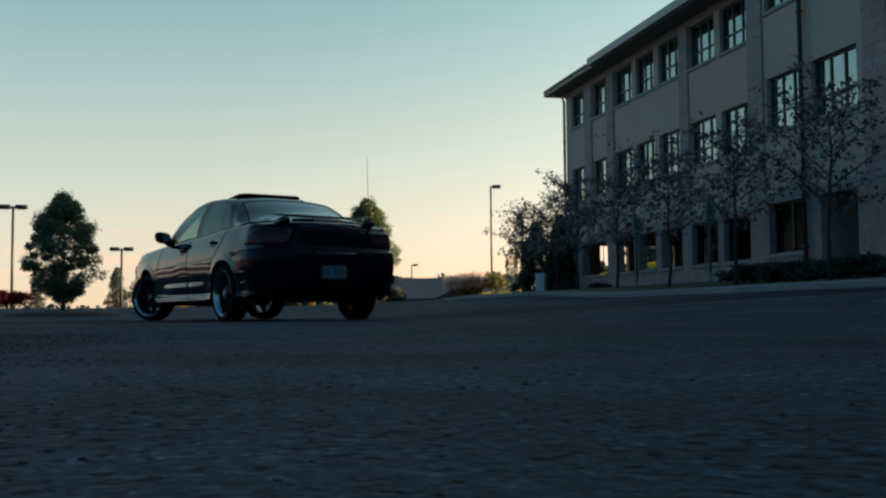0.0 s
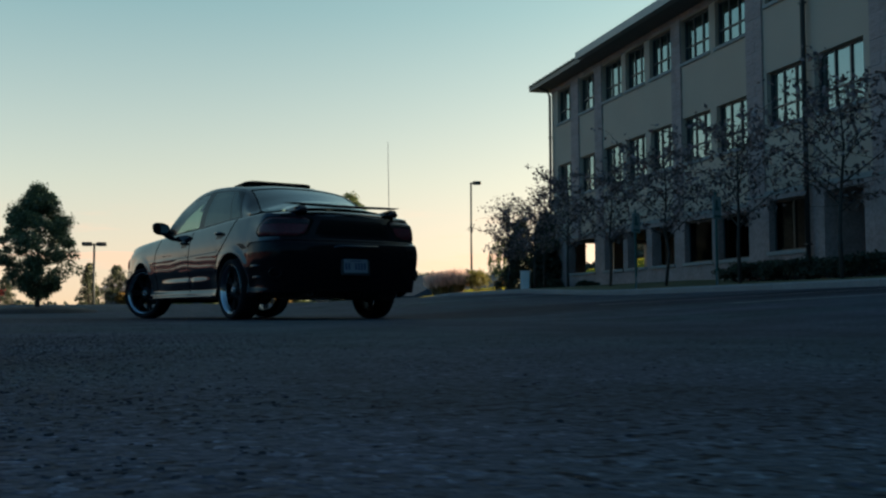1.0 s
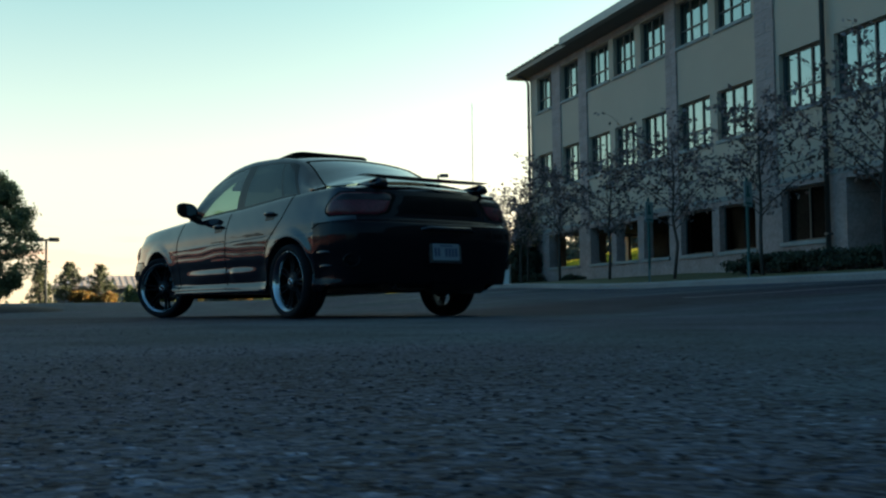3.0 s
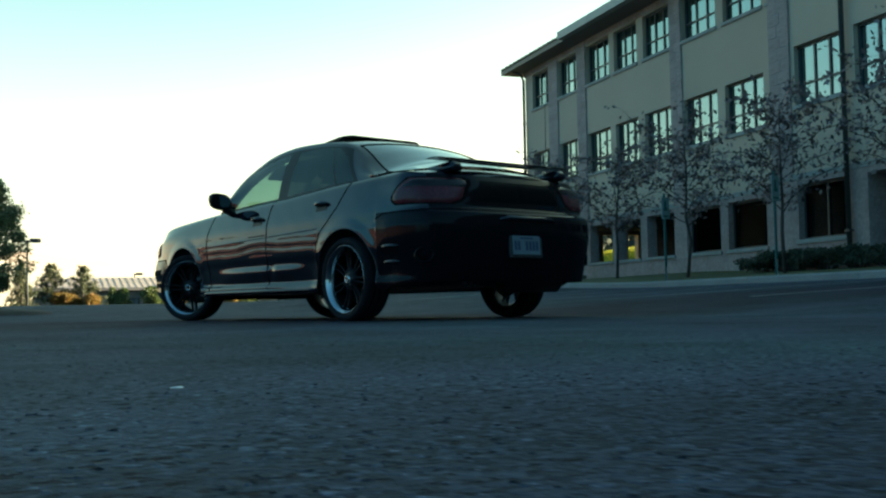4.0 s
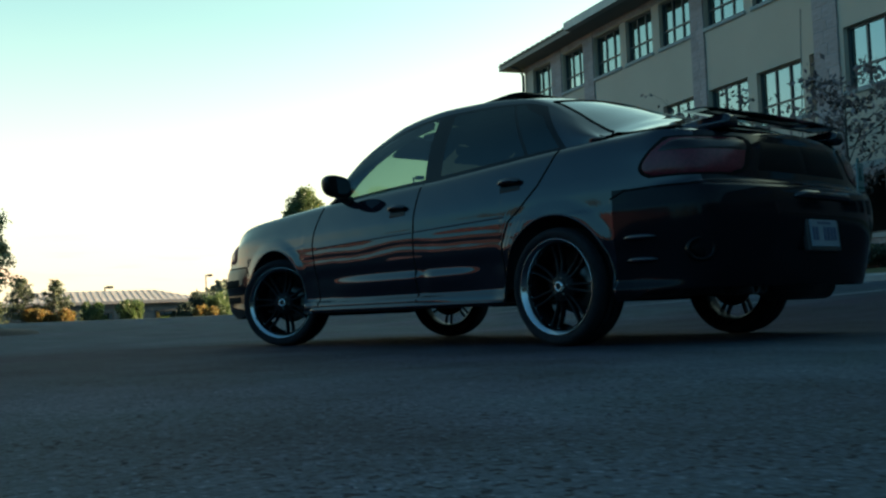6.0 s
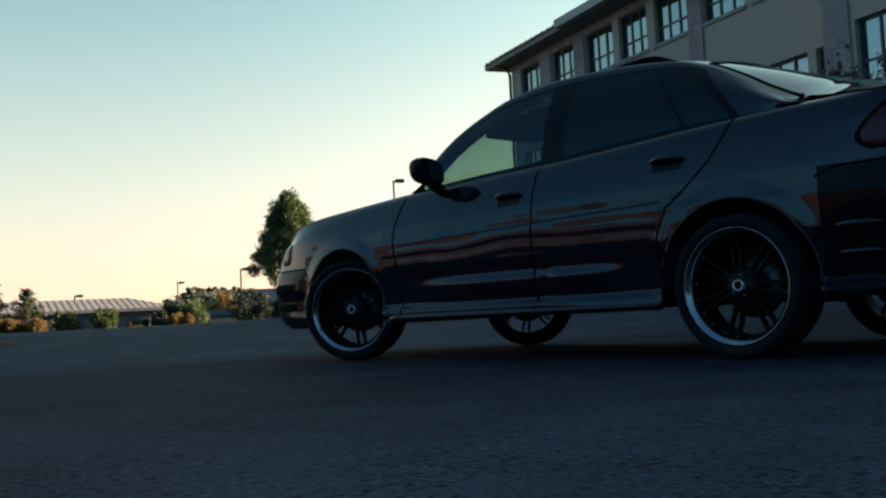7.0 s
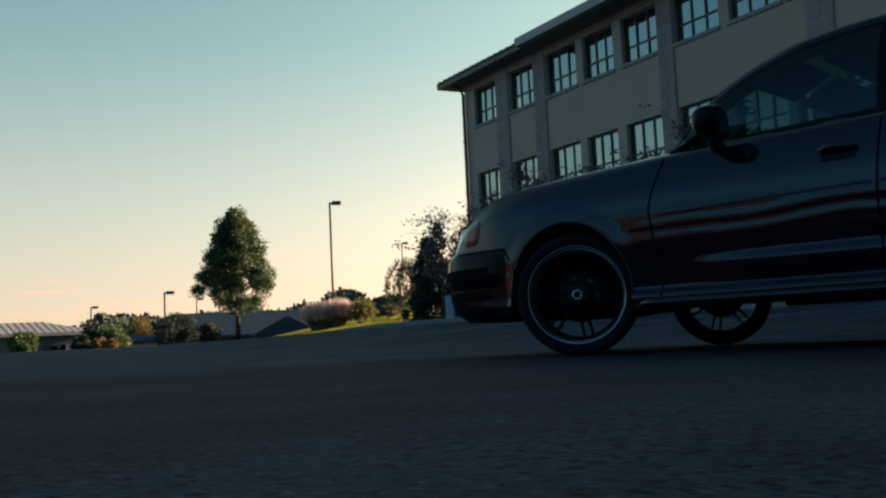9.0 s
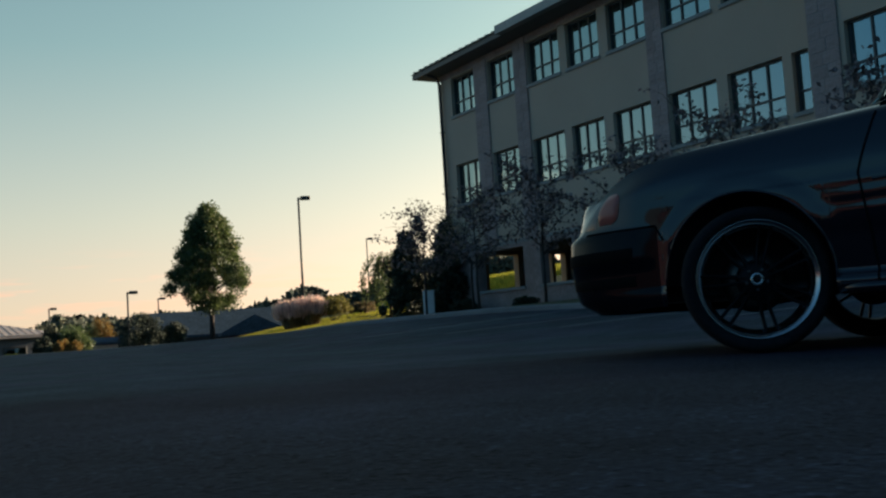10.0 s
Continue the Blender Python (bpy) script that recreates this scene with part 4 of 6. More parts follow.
def build_cabin(car):
    marks = [2.05, 2.02, 1.95, 1.28, 1.10, 0.96, 0.39, 0.37, 0.28, 0.25, 0.22, 0.19, 0.17, 0.12, -0.02, -0.54, -0.6]
    ys = sorted(set([round(v, 4) for v in steps(-0.6, 2.05, 106)] + marks), reverse=True)
    secs = [cabin_section(y) for y in ys]
    n = len(secs[0])
    groups = {}
    for i in range(len(ys) - 1):
        ym = (ys[i] + ys[i + 1]) / 2
        for k in range(n - 1):
            key = "roof"
            sidecell = k if k < NS else (n - 2 - k if n - 2 - k < NS else None)
            if sidecell is not None:
                if 1 <= sidecell < NS - 3:
                    side = -1 if k < NS else 1
                    if 1.10 < ym < 1.95:
                        key = ("front_window", side)
                    elif 0.39 < ym < 0.96:
                        key = ("rear_window", side)
                    elif 0.17 + 0.11 * smooth01(NS - 12, NS - 4, sidecell) ** 2 < ym < 0.37:
                        key = ("quarter_window", side)
                    elif 0.12 < ym < 1.3:
                        key = ("window_surround", side)
                elif 0.12 < ym < 1.97 and not (sidecell >= NS - 2):
                    key = ("window_surround", -1 if k < NS else 1)
            else:
                f = abs(-1 + 2 * (k - NS + 0.5) / NX)
                if 1.28 < ym < 2.02 and f < 0.94:
                    key = "windscreen"
                elif -0.54 < ym < 0.12 and f < 0.94:
                    key = "rear_screen"
            if key == "roof" and ym < -0.27:
                continue
            vs, fs = groups.setdefault(key, ({}, []))
            ids = []
            for a, b in ((i, k), (i + 1, k), (i + 1, k + 1), (i, k + 1)):
                ids.append(vs.setdefault((a, b), len(vs)))
            fs.append(ids)
    for key, (vs, fs) in groups.items():
        name = key if isinstance(key, str) else key[0]
        ob_mat = {"roof": "paint", "window_surround": "trimblack", "windscreen": "cglass", "rear_screen": "screen", "front_window": "cglass",
                  "rear_window": "tint", "quarter_window": "tint"}[name]
        label = {"tint": "dark tinted glass", "screen": "sloping rear screen", "cglass": "clear greenish glass"}.get(ob_mat, "")
        ob = part(name, mesh_of(name, [secs[a][b] for a, b in vs], fs, True), ob_mat, car, label)
        if ob_mat in ("tint", "cglass", "screen"):
            ob.visible_shadow = False
        if name in ("rear_screen", "windscreen"):
            # black seal round the glass
            f0, ya, yb = (0.917, -0.54, 0.12) if name == "rear_screen" else (0.94, 1.28, 2.02)
            kk = round(NX * (1 - f0) / 2)
            for at in (kk, NX - kk):
                line = [secs[i][NS + at] for i in range(len(ys)) if max(ya, -0.27) - 1e-6 <= ys[i] <= yb + 1e-6]
                v, f = tube(line, [0.007] * len(line), 6)
                part("screen_seal", mesh_of("screen_seal", v, f, True), "seam", ob)
            row = [i for i in range(len(ys)) if abs(ys[i] - (0.12 if name == "rear_screen" else 1.28)) < 1e-6]
            line = [secs[row[0]][NS + q] for q in range(kk, NX - kk + 1)]
            v, f = tube(line, [0.007] * len(line), 6)
            part("screen_seal", mesh_of("screen_seal", v, f, True), "seam", ob)


def skin(y0, z, side, out=0.0):
    """A point on the body's side at plan station y0, lifted off the skin by out."""
    c = plan_at(y0)
    p = body_point(c.x, c.y, z)
    q = body_point(c.x, c.y, z + 0.01)
    t = plan_at(y0 + 0.006) - plan_at(y0 - 0.006)
    nrm = Vector((t.y, -t.x, 0)).normalized()
    up = (q - p).normalized()
    nrm = (nrm - up * nrm.dot(up)).normalized()
    p = p + nrm * out
    return Vector((p.x * side, p.y, p.z))


def strip(path, side, width, out, flat=False):
    """A thin proud strip along (y0, z) spots of the skin."""
    vs, fs = [], []
    for k, (y, z) in enumerate(path):
        a, b = path[max(k - 1, 0)], path[min(k + 1, len(path) - 1)]
        d = Vector((b[0] - a[0], b[1] - a[1])).normalized()
        for w, lift in ((-1, -0.001), (-0.7, out), (0.7, out), (1, -0.001)):
            vs.append(skin(y - d.y * w * width / 2, z + d.x * w * width / 2, side, lift))
    for k in range(len(path) - 1):
        for j in range(3):
            q = (k * 4 + j, k * 4 + j + 1, k * 4 + j + 5, k * 4 + j + 4)
            fs.append(q if side > 0 else q[::-1])
    return vs, fs


def lamp_patch(z0, z1, edge_a, edge_b, side, out, n=26, m=10):
    """A rounded lens lying on the skin between two edges given as plan runs over the height."""
    vs, fs = [], []
    for j in range(m + 1):
        h = j / m
        z = z0 + (z1 - z0) * h
        a, b = edge_a(h), edge_b(h)
        for i in range(n + 1):
            w = i / n
            u = a + (b - a) * w
            c, c2 = on_plan(u), on_plan(min(1.0, u + 0.002))
            p = body_point(c.x, c.y, z)
            t = body_point(c2.x, c2.y, z) - p
            up = body_point(c.x, c.y, z + 0.008) - p
            nrm = t.cross(up).normalized()
            rim = min(1.0, 6 * min(w, 1 - w), 4 * min(h, 1 - h))
            p = p + nrm * out * (0.15 + 0.85 * math.sqrt(max(0, rim)))
            vs.append((p.x * side, p.y, p.z))
    for j in range(m):
        for i in range(n):
            q = (j * (n + 1) + i, j * (n + 1) + i + 1, (j + 1) * (n + 1) + i + 1, (j + 1) * (n + 1) + i)
            fs.append(q if side > 0 else q[::-1])
    return vs, fs


def run_at(test):
    """Plan run, from 0 at the tail to 1 at the nose, of the first sample that passes the test."""
    return next(r for p, r in zip(FINE, RUN) if test(p)) / RUN[-1]


def between(points, n=10):
    out = []
    for (a, b), (c, d) in zip(points, points[1:]):
        out += [(a + (c - a) * k / n, b + (d - b) * k / n) for k in range(n)]
    return out + [points[-1]]


def mirror_shell(side):
    """Rounded mirror housing: blunt towards the rear, full and tapering towards the front."""
    bm = bmesh.new()
    bmesh.ops.create_uvsphere(bm, u_segments=36, v_segments=20, radius=1)
    for v in bm.verts:
        x, y, z = (math.copysign(abs(c) ** 0.72, c) for c in v.co)
        y = max(y, -0.55)
        k = 1 - 0.10 * max(0.0, y)
        v.co = Vector((side * (0.098 * x * k + 0.010 * z), 0.080 * y - 0.006 * x, 0.070 * z * k + 0.008 * x))
    if side < 0:
        bmesh.ops.reverse_faces(bm, faces=bm.faces)
    for f in bm.faces:
        f.smooth = True
    return bm


def build_trim(car, made):
    tail_in, tail_out = run_at(lambda p: p.x > 0.50), run_at(lambda p: p.y > -0.51)
    head_out, head_in = run_at(lambda p: p.y > 3.17), run_at(lambda p: p.y > 2 and p.x < 0.40)
    for sx in (-1, 1):
        host = made["quarter_panel", sx]
        v, f = lamp_patch(0.785, 0.958, lambda h: tail_in - 0.012 * h + 0.012 * (2 * h - 1) ** 6, lambda h: tail_out - 0.042 * h ** 1.5 - 0.022 * (1 - h) ** 5, sx, 0.008)
        lamp = part("tail_light", mesh_of("tail_light", v, f, True), "redlens", host, "dark red wrap-around tail light")
        v, f = lamp_patch(0.776, 0.967, lambda h: tail_in - 0.015 * h - 0.003 + 0.012 * (2 * h - 1) ** 6, lambda h: tail_out + 0.004 - 0.042 * h ** 1.5 - 0.022 * (1 - h) ** 5, sx, 0.0035)
        part("lens_rim", mesh_of("lens_rim", v, f, True), "seam", lamp)
        v, f = lamp_patch(0.885, 0.952, lambda h: tail_in - 0.006 - 0.006 * h + 0.010 * h ** 4, lambda h: tail_out - 0.026 - 0.022 * h ** 1.5, sx, 0.0105, 20, 6)
        part("upper_lens", mesh_of("upper_lens", v, f, True), "smoke", lamp, "smoked upper part of the lens")
        v, f = lamp_patch(0.590, 0.715, lambda h: head_out + 0.036 - 0.006 * h, lambda h: head_in, sx, 0.005)
        head = part("headlight", mesh_of("headlight", v, f, True), "headlens", made["fender", sx], "clear headlight lens with a pinkish glint")
        v, f = lamp_patch(0.602, 0.738, lambda h: head_out + 0.008 + 0.007 * (2 * h - 1) ** 4, lambda h: head_out + 0.034 - 0.010 * h ** 3 - 0.004 * (1 - h) ** 4, sx, 0.012, 14, 12)
        part("corner_lamp", mesh_of("corner", v, f, True), "amber", head, "amber corner lamp")
        rd, fd = made["rear_door", sx], made["front_door", sx]
        seams = [
            ("door_gap", rd, [(0.35, 0.23), (0.36, 0.54), (0.31, 0.65), (0.20, 0.73), (0.10, 0.82), (0.03, 0.93), (0.0, 0.995)]),
            ("door_gap", fd, [(1.08, 0.23), (1.085, 0.6), (1.06, 0.95)]),
            ("door_gap", made["fender", sx], [(2.08, 0.25), (2.10, 0.5), (2.12, 0.67), (2.08, 0.80), (2.05, 0.90)]),
            ("bumper_gap", made["quarter_panel", sx], [(-0.365, 0.70), (-0.45, 0.733), (-0.68, 0.736), (-0.85, 0.736)]),
            ("bumper_gap", made["fender", sx], [(2.96, 0.50), (3.0, 0.566), (3.2, 0.567), (3.42, 0.567)]),
        ]
        for name, parent, path in seams:
            v, f = strip(between(path), sx, 0.011, 0.0028)
            part(name, mesh_of(name, v, f, True), "seam", parent)
        for parent, a, b in ((rd, 0.34, 1.07), (fd, 1.10, 2.07)):
            v, f = strip(between([(a, 0.692 - 0.026 * a), (b, 0.692 - 0.026 * b)], 14), sx, 0.014, 0.0018)
            part("side_moulding", mesh_of("moulding", v, f, True), "paint", parent, "slim black side moulding")
        # handles: a recess and a bowed pull
        for parent, y, hz in ((rd, 0.30, 0.846), (fd, 1.23, 0.80)):
            v, f = strip(between([(y - 0.072, hz - 0.004), (y + 0.072, hz - 0.008)], 10), sx, 0.062, 0.0028)
            part("handle_recess", mesh_of("recess", v, f, True), "trimblack", parent)
            path = [skin(y + 0.072 * k, hz + 0.010 + 0.004 * (1 - k * k), sx, 0.010 + 0.018 * (1 - k ** 4)) for k in (-1, -0.9, -0.6, -0.2, 0.2, 0.6, 0.9, 1)]
            v, f = tube(path, [0.012, 0.014, 0.0155, 0.016, 0.016, 0.0155, 0.014, 0.012], 8)
            part("door_handle", mesh_of("handle", v, f, True), "paint", parent)
        # mirror on its foot
        bm = mirror_shell(sx)
        mirror = part("wing_mirror", bm, "rimblack", fd, "rounded black door mirror", pose(sx * 0.935, 1.74, 1.0))
        vs = [(0, -0.0455, 0)] + [(0.072 * math.copysign(abs(math.cos(w)) ** 0.6, math.cos(w)), -0.0455, 0.047 * math.copysign(abs(math.sin(w)) ** 0.6, math.sin(w))) for w in steps(0, 2 * math.pi, 28)[:-1]]
        vs += [(x, -0.040, z) for x, y, z in vs]
        fs = [(0, 1 + k, 1 + (k + 1) % 28) for k in range(28)] + [(1 + k, 30 + k, 30 + (k + 1) % 28, 1 + (k + 1) % 28) for k in range(28)]
        part("mirror_glass", mesh_of("mirror_glass", vs, fs), "mirrorglass", mirror)
        v, f = tube([(sx * 0.79, 1.79, 0.915), (sx * 0.86, 1.77, 0.935), (sx * 0.92, 1.75, 0.965)], [0.034, 0.03, 0.028], 10)
        part("mirror_foot", mesh_of("foot", v, f, True), "plastic", fd)
        # arch lips and wheel wells
        for yw, host in ((AXLES[0], made["quarter_panel", sx]), (AXLES[1], made["fender", sx])):
            pts, pin = [], []
            for k in range(33):
                w = math.pi * (k / 32)
                y, z = yw - (ARCH_R - 0.001) * math.cos(w), TYRE_R + (ARCH_R - 0.001) * math.sin(w)
                c = plan_at(y)
                p = body_point(c.x, c.y, z)
                pts.append((sx * p.x, p.y, z))
                pin.append(p)
            v, f = tube([(x - sx * 0.004, y, z) for x, y, z in pts], [0.007] * 33, 6)
            part("arch_lip", mesh_of("lip", v, f, True), "paint", host)
            vs = list(pts) + [(sx * 0.52, yw + (y - yw) * 0.99, z * 0.99) for x, y, z in pts]
            fs = [(k, k + 1, 34 + k, 33 + k) for k in range(32)]
            vs += [(sx * 0.52, yw, 0.22)]
            fs += [(33 + k, 34 + k, 66) for k in range(32)]
            part("wheel_well", mesh_of("well", vs, fs, True), "plastic", host)
        # round lamp in the rear bumper's corner, two slots before it
        c = skin(-0.83, 0.437, sx, 0.002)
        at = Matrix.Translation(c) @ pose(0, 0, 0, 0, 0, sx * 40)
        v, f = lathe([(0.012, 0.040), (-0.004, 0.046), (-0.010, 0.053), (-0.004, 0.060), (0.02, 0.062)], 28)
        ring = part("lamp_ring", mesh_of("lamp_ring", [(b * 1.12, a, d * 0.92) for a, b, d in v], f, True), "trimblack", made["rear_bumper", 0], "dark ring round the bumper lamp", at)
        v, f = lathe([(0.0, 0.0001), (0.001, 0.02), (0.006, 0.036), (0.012, 0.043)], 24)
        part("bumper_lamp", mesh_of("bumper_lamp", [(b * 1.12, a, d * 0.92) for a, b, d in v], f, True), "glasslamp", made["rear_bumper", 0], "round smoked lamp", at)
        for z in (0.40, 0.505):
            v, f = tube([skin(y, z + 0.004 * (1 - e), sx, 0.006 - 0.010 * e) for y, e in ((-0.62, 1), (-0.585, 0.2), (-0.545, 0), (-0.50, 0), (-0.46, 0.2), (-0.43, 1))], [0.006, 0.012, 0.014, 0.014, 0.012, 0.006], 8)
            part("bumper_slot", mesh_of("slot", v, f, True), "paint", made["rear_bumper", 0], "raised rib in the bumper's side")
        # turn lamp in the front corner, dark front intakes
        for z, w in ((0.455, 0.06), (0.335, 0.05)):
            v, f = strip(between([(3.12, z), (3.3, z), (3.5, z), (3.58, z)], 8), sx, w, 0.003)
            part("intake", mesh_of("intake", v, f, True), "seam", made["front_bumper", 0], "black slot in the bumper")
        # side skirt
        path = [skin(y, 0.236, sx, 0.0) for y in steps(0.37, 2.22, 16)]
        v, f = tube(path, [0.010 + 0.013 * smooth01(0.5, 1.2, y) for y in steps(0.37, 2.22, 16)], 8)
        part("side_skirt", mesh_of("skirt", v, f, True), "paint", car)
        # exhaust tips
        for k in (0, 1) if sx < 0 else ():
            v, f = lathe([(-1.05, 0.03), (-1.055, 0.036), (-1.045, 0.04), (-0.9, 0.038), (-0.9, 0.028), (-1.04, 0.028)], 20)
            ob = part("exhaust_tip", mesh_of("tip", [(b * 0.75, a, c * 0.75) for a, b, c in v], f, True), "plastic", car, "dark twin exhaust tip", pose(sx * (0.46 - 0.06 * k), 0.17, 0.252))
    # boot wing on two feet
    base = made["boot_face", 0]
    vs, fs, n = [], [], 24
    prof = [(0.10, 0.0), (0.06, 0.009), (0.0, 0.013), (-0.06, 0.011), (-0.10, 0.003), (-0.06, -0.004), (0.04, -0.006)]
    for k in range(n + 1):
        f = -1 + 2 * k / n
        x = 0.61 * f
        for a, b in prof:
            vs.append((x, -0.77 + 0.07 * f * f + a * (1 - 0.25 * f * f), 1.086 + 0.016 * f * f + b * (1 - 0.5 * f ** 8)))
    m = len(prof)
    for k in range(n):
        for j in range(m):
            j2 = (j + 1) % m
            fs.append((k * m + j, k * m + j2, (k + 1) * m + j2, (k + 1) * m + j))
    fs += [tuple(range(m)), tuple(n * m + j for j in range(m))[::-1]]
    wing = part("boot_spoiler", mesh_of("wing", vs, fs, True), "paint", car, "raised black boot spoiler")
    for sx in (-1, 1):
        bm = box_bm(-0.06, -0.12, -0.045, 0.06, 0.20, 0.038, 0.034, 6)
        for v in bm.verts:
            if v.co.z > 0:
                v.co.x *= 0.75
                v.co.z *= 1 - 0.85 * max(0.0, v.co.y / 0.22) ** 0.8 - 0.35 * max(0.0, -v.co.y / 0.12) ** 2
        part("spoiler_foot", bm, "paint", wing, "", pose(sx * 0.50, -0.72, 1.046))
    v, f = tube([(-0.16, -0.865, 1.082), (0.16, -0.865, 1.082)], [0.008, 0.008], 6)
    part("brake_lamp", mesh_of("brakelamp", v, f, True), "redlens", wing, "thin red brake lamp")
    # number plate with bars for its characters, in a recess under a lip
    rb = made["rear_bumper", 0]
    part("plate_holder", box_bm(-0.155, -0.006, -0.085, 0.155, 0.02, 0.085, 0.004), "plastic", rb, "", pose(-0.03, -0.994, 0.503, -5, 0, 0))
    bm = box_bm(-0.13, -0.004, -0.066, 0.13, 0.004, 0.066, 0.004, 1)
    plate = part("number_plate", bm, "plate", rb, "pale metal number plate", pose(-0.03, -1.003, 0.503, -5, 0, 0))
    for k in range(7):
        if k == 2:
            continue
        w = 0.0125
        x = -0.105 + 0.032 * k + (0.010 if k > 2 else 0)
        bm = box_bm(x - w, -0.0065, -0.034, x + w - 0.004, -0.0035, 0.030)
        part("plate_bar", bm, "plate_ink", plate)
    part("plate_bar", box_bm(-0.06, -0.0065, 0.044, 0.06, -0.0035, 0.055), "plate_ink", plate)
    v, f = tube([(-0.26, -0.985, 0.675), (-0.2, -1.005, 0.687), (0.2, -1.005, 0.687), (0.26, -0.985, 0.675)], [0.012, 0.02, 0.02, 0.012], 10)
    part("plate_lip", mesh_of("lip", v, f, True), "paint", rb)
    # dark panel between the tail lights
    halves = [lamp_patch(0.80, 0.945, lambda h: 0.0, lambda h: tail_in - 0.016 - 0.012 * h, sx, 0.004, 16, 8) for sx in (-1, 1)]
    part("tail_panel", mesh_of("tail_panel", *join_parts(halves), True), "glasslamp", base, "dark panel between the tail lights")
    # rear underbody, floor, sump
    part("underbody", box_bm(-0.66, -0.62, 0.235, 0.66, 3.25, 0.28, 0.02), "plastic", car)
    v, f = tube([(0.1, -0.62, 0.27), (0.62, -0.62, 0.27)], [0.085, 0.085], 14)
    part("silencer", mesh_of("silencer", v, f, True), "plastic", car)
    # tilted glass sunroof
    edge = []
    for cx, cy, w0 in ((0.31, -0.07, 0), (-0.31, -0.07, 90), (-0.31, -0.33, 180), (0.31, -0.33, 270)):
        edge += [(cx + 0.09 * math.cos(radians(w0 + 15 * k)), cy + 0.09 * math.sin(radians(w0 + 15 * k))) for k in range(7)]
    n = len(edge)
    vs = [(x * s, (y + 0.2) * s - 0.2, z - 0.014 * (x / 0.40) ** 2) for z, s in ((-0.010, 0.99), (0.004, 1.0), (0.010, 0.98)) for x, y in edge]
    vs += [(x * 0.5, (y + 0.2) * 0.5 - 0.2, 0.0105 - 0.0035 * (x / 0.40) ** 2) for x, y in edge]
    fs = [(i * n + k, i * n + (k + 1) % n, (i + 1) * n + (k + 1) % n, (i + 1) * n + k) for i in range(3) for k in range(n)]
    fs += [tuple(range(n))[::-1], tuple(range(3 * n, 4 * n))]
    sr = part("sunroof", mesh_of("sunroof", vs, fs), "rimblack", car, "dark glass sunroof tilted up at its rear", pose(0.0, 1.08, 1.440, -4.5, 0, 0))
    part("sunroof_seal", box_bm(-0.42, 0.65, 1.408, 0.42, 1.11, 1.431, 0.01), "seam", car)
    for sx in (-1, 1):
        v, f = tube([(sx * 0.36, 0.74, 1.40), (sx * 0.36, 0.72, 1.46)], [0.007, 0.007], 6)
        part("sunroof_arm", mesh_of("arm", v, f), "plastic", sr.parent)
    # aerial on the right rear wing
    v, f = tube([(0.62, -0.55, 1.0), (0.62, -0.555, 1.05), (0.62, -0.56, 1.06), (0.57, -0.62, 1.80)], [0.014, 0.012, 0.0035, 0.002], 8)
    part("aerial", mesh_of("aerial", v, f, True), "plastic", car, "thin black whip aerial")
    # wiper arms
    for x in (-0.55, 0.05):
        v, f = tube([(x, 2.34, 0.945), (x + 0.25, 2.29, 0.965), (x + 0.5, 2.27, 0.985)], [0.008, 0.006, 0.005], 6)
        part("wiper", mesh_of("wiper", v, f, True), "plastic", car)


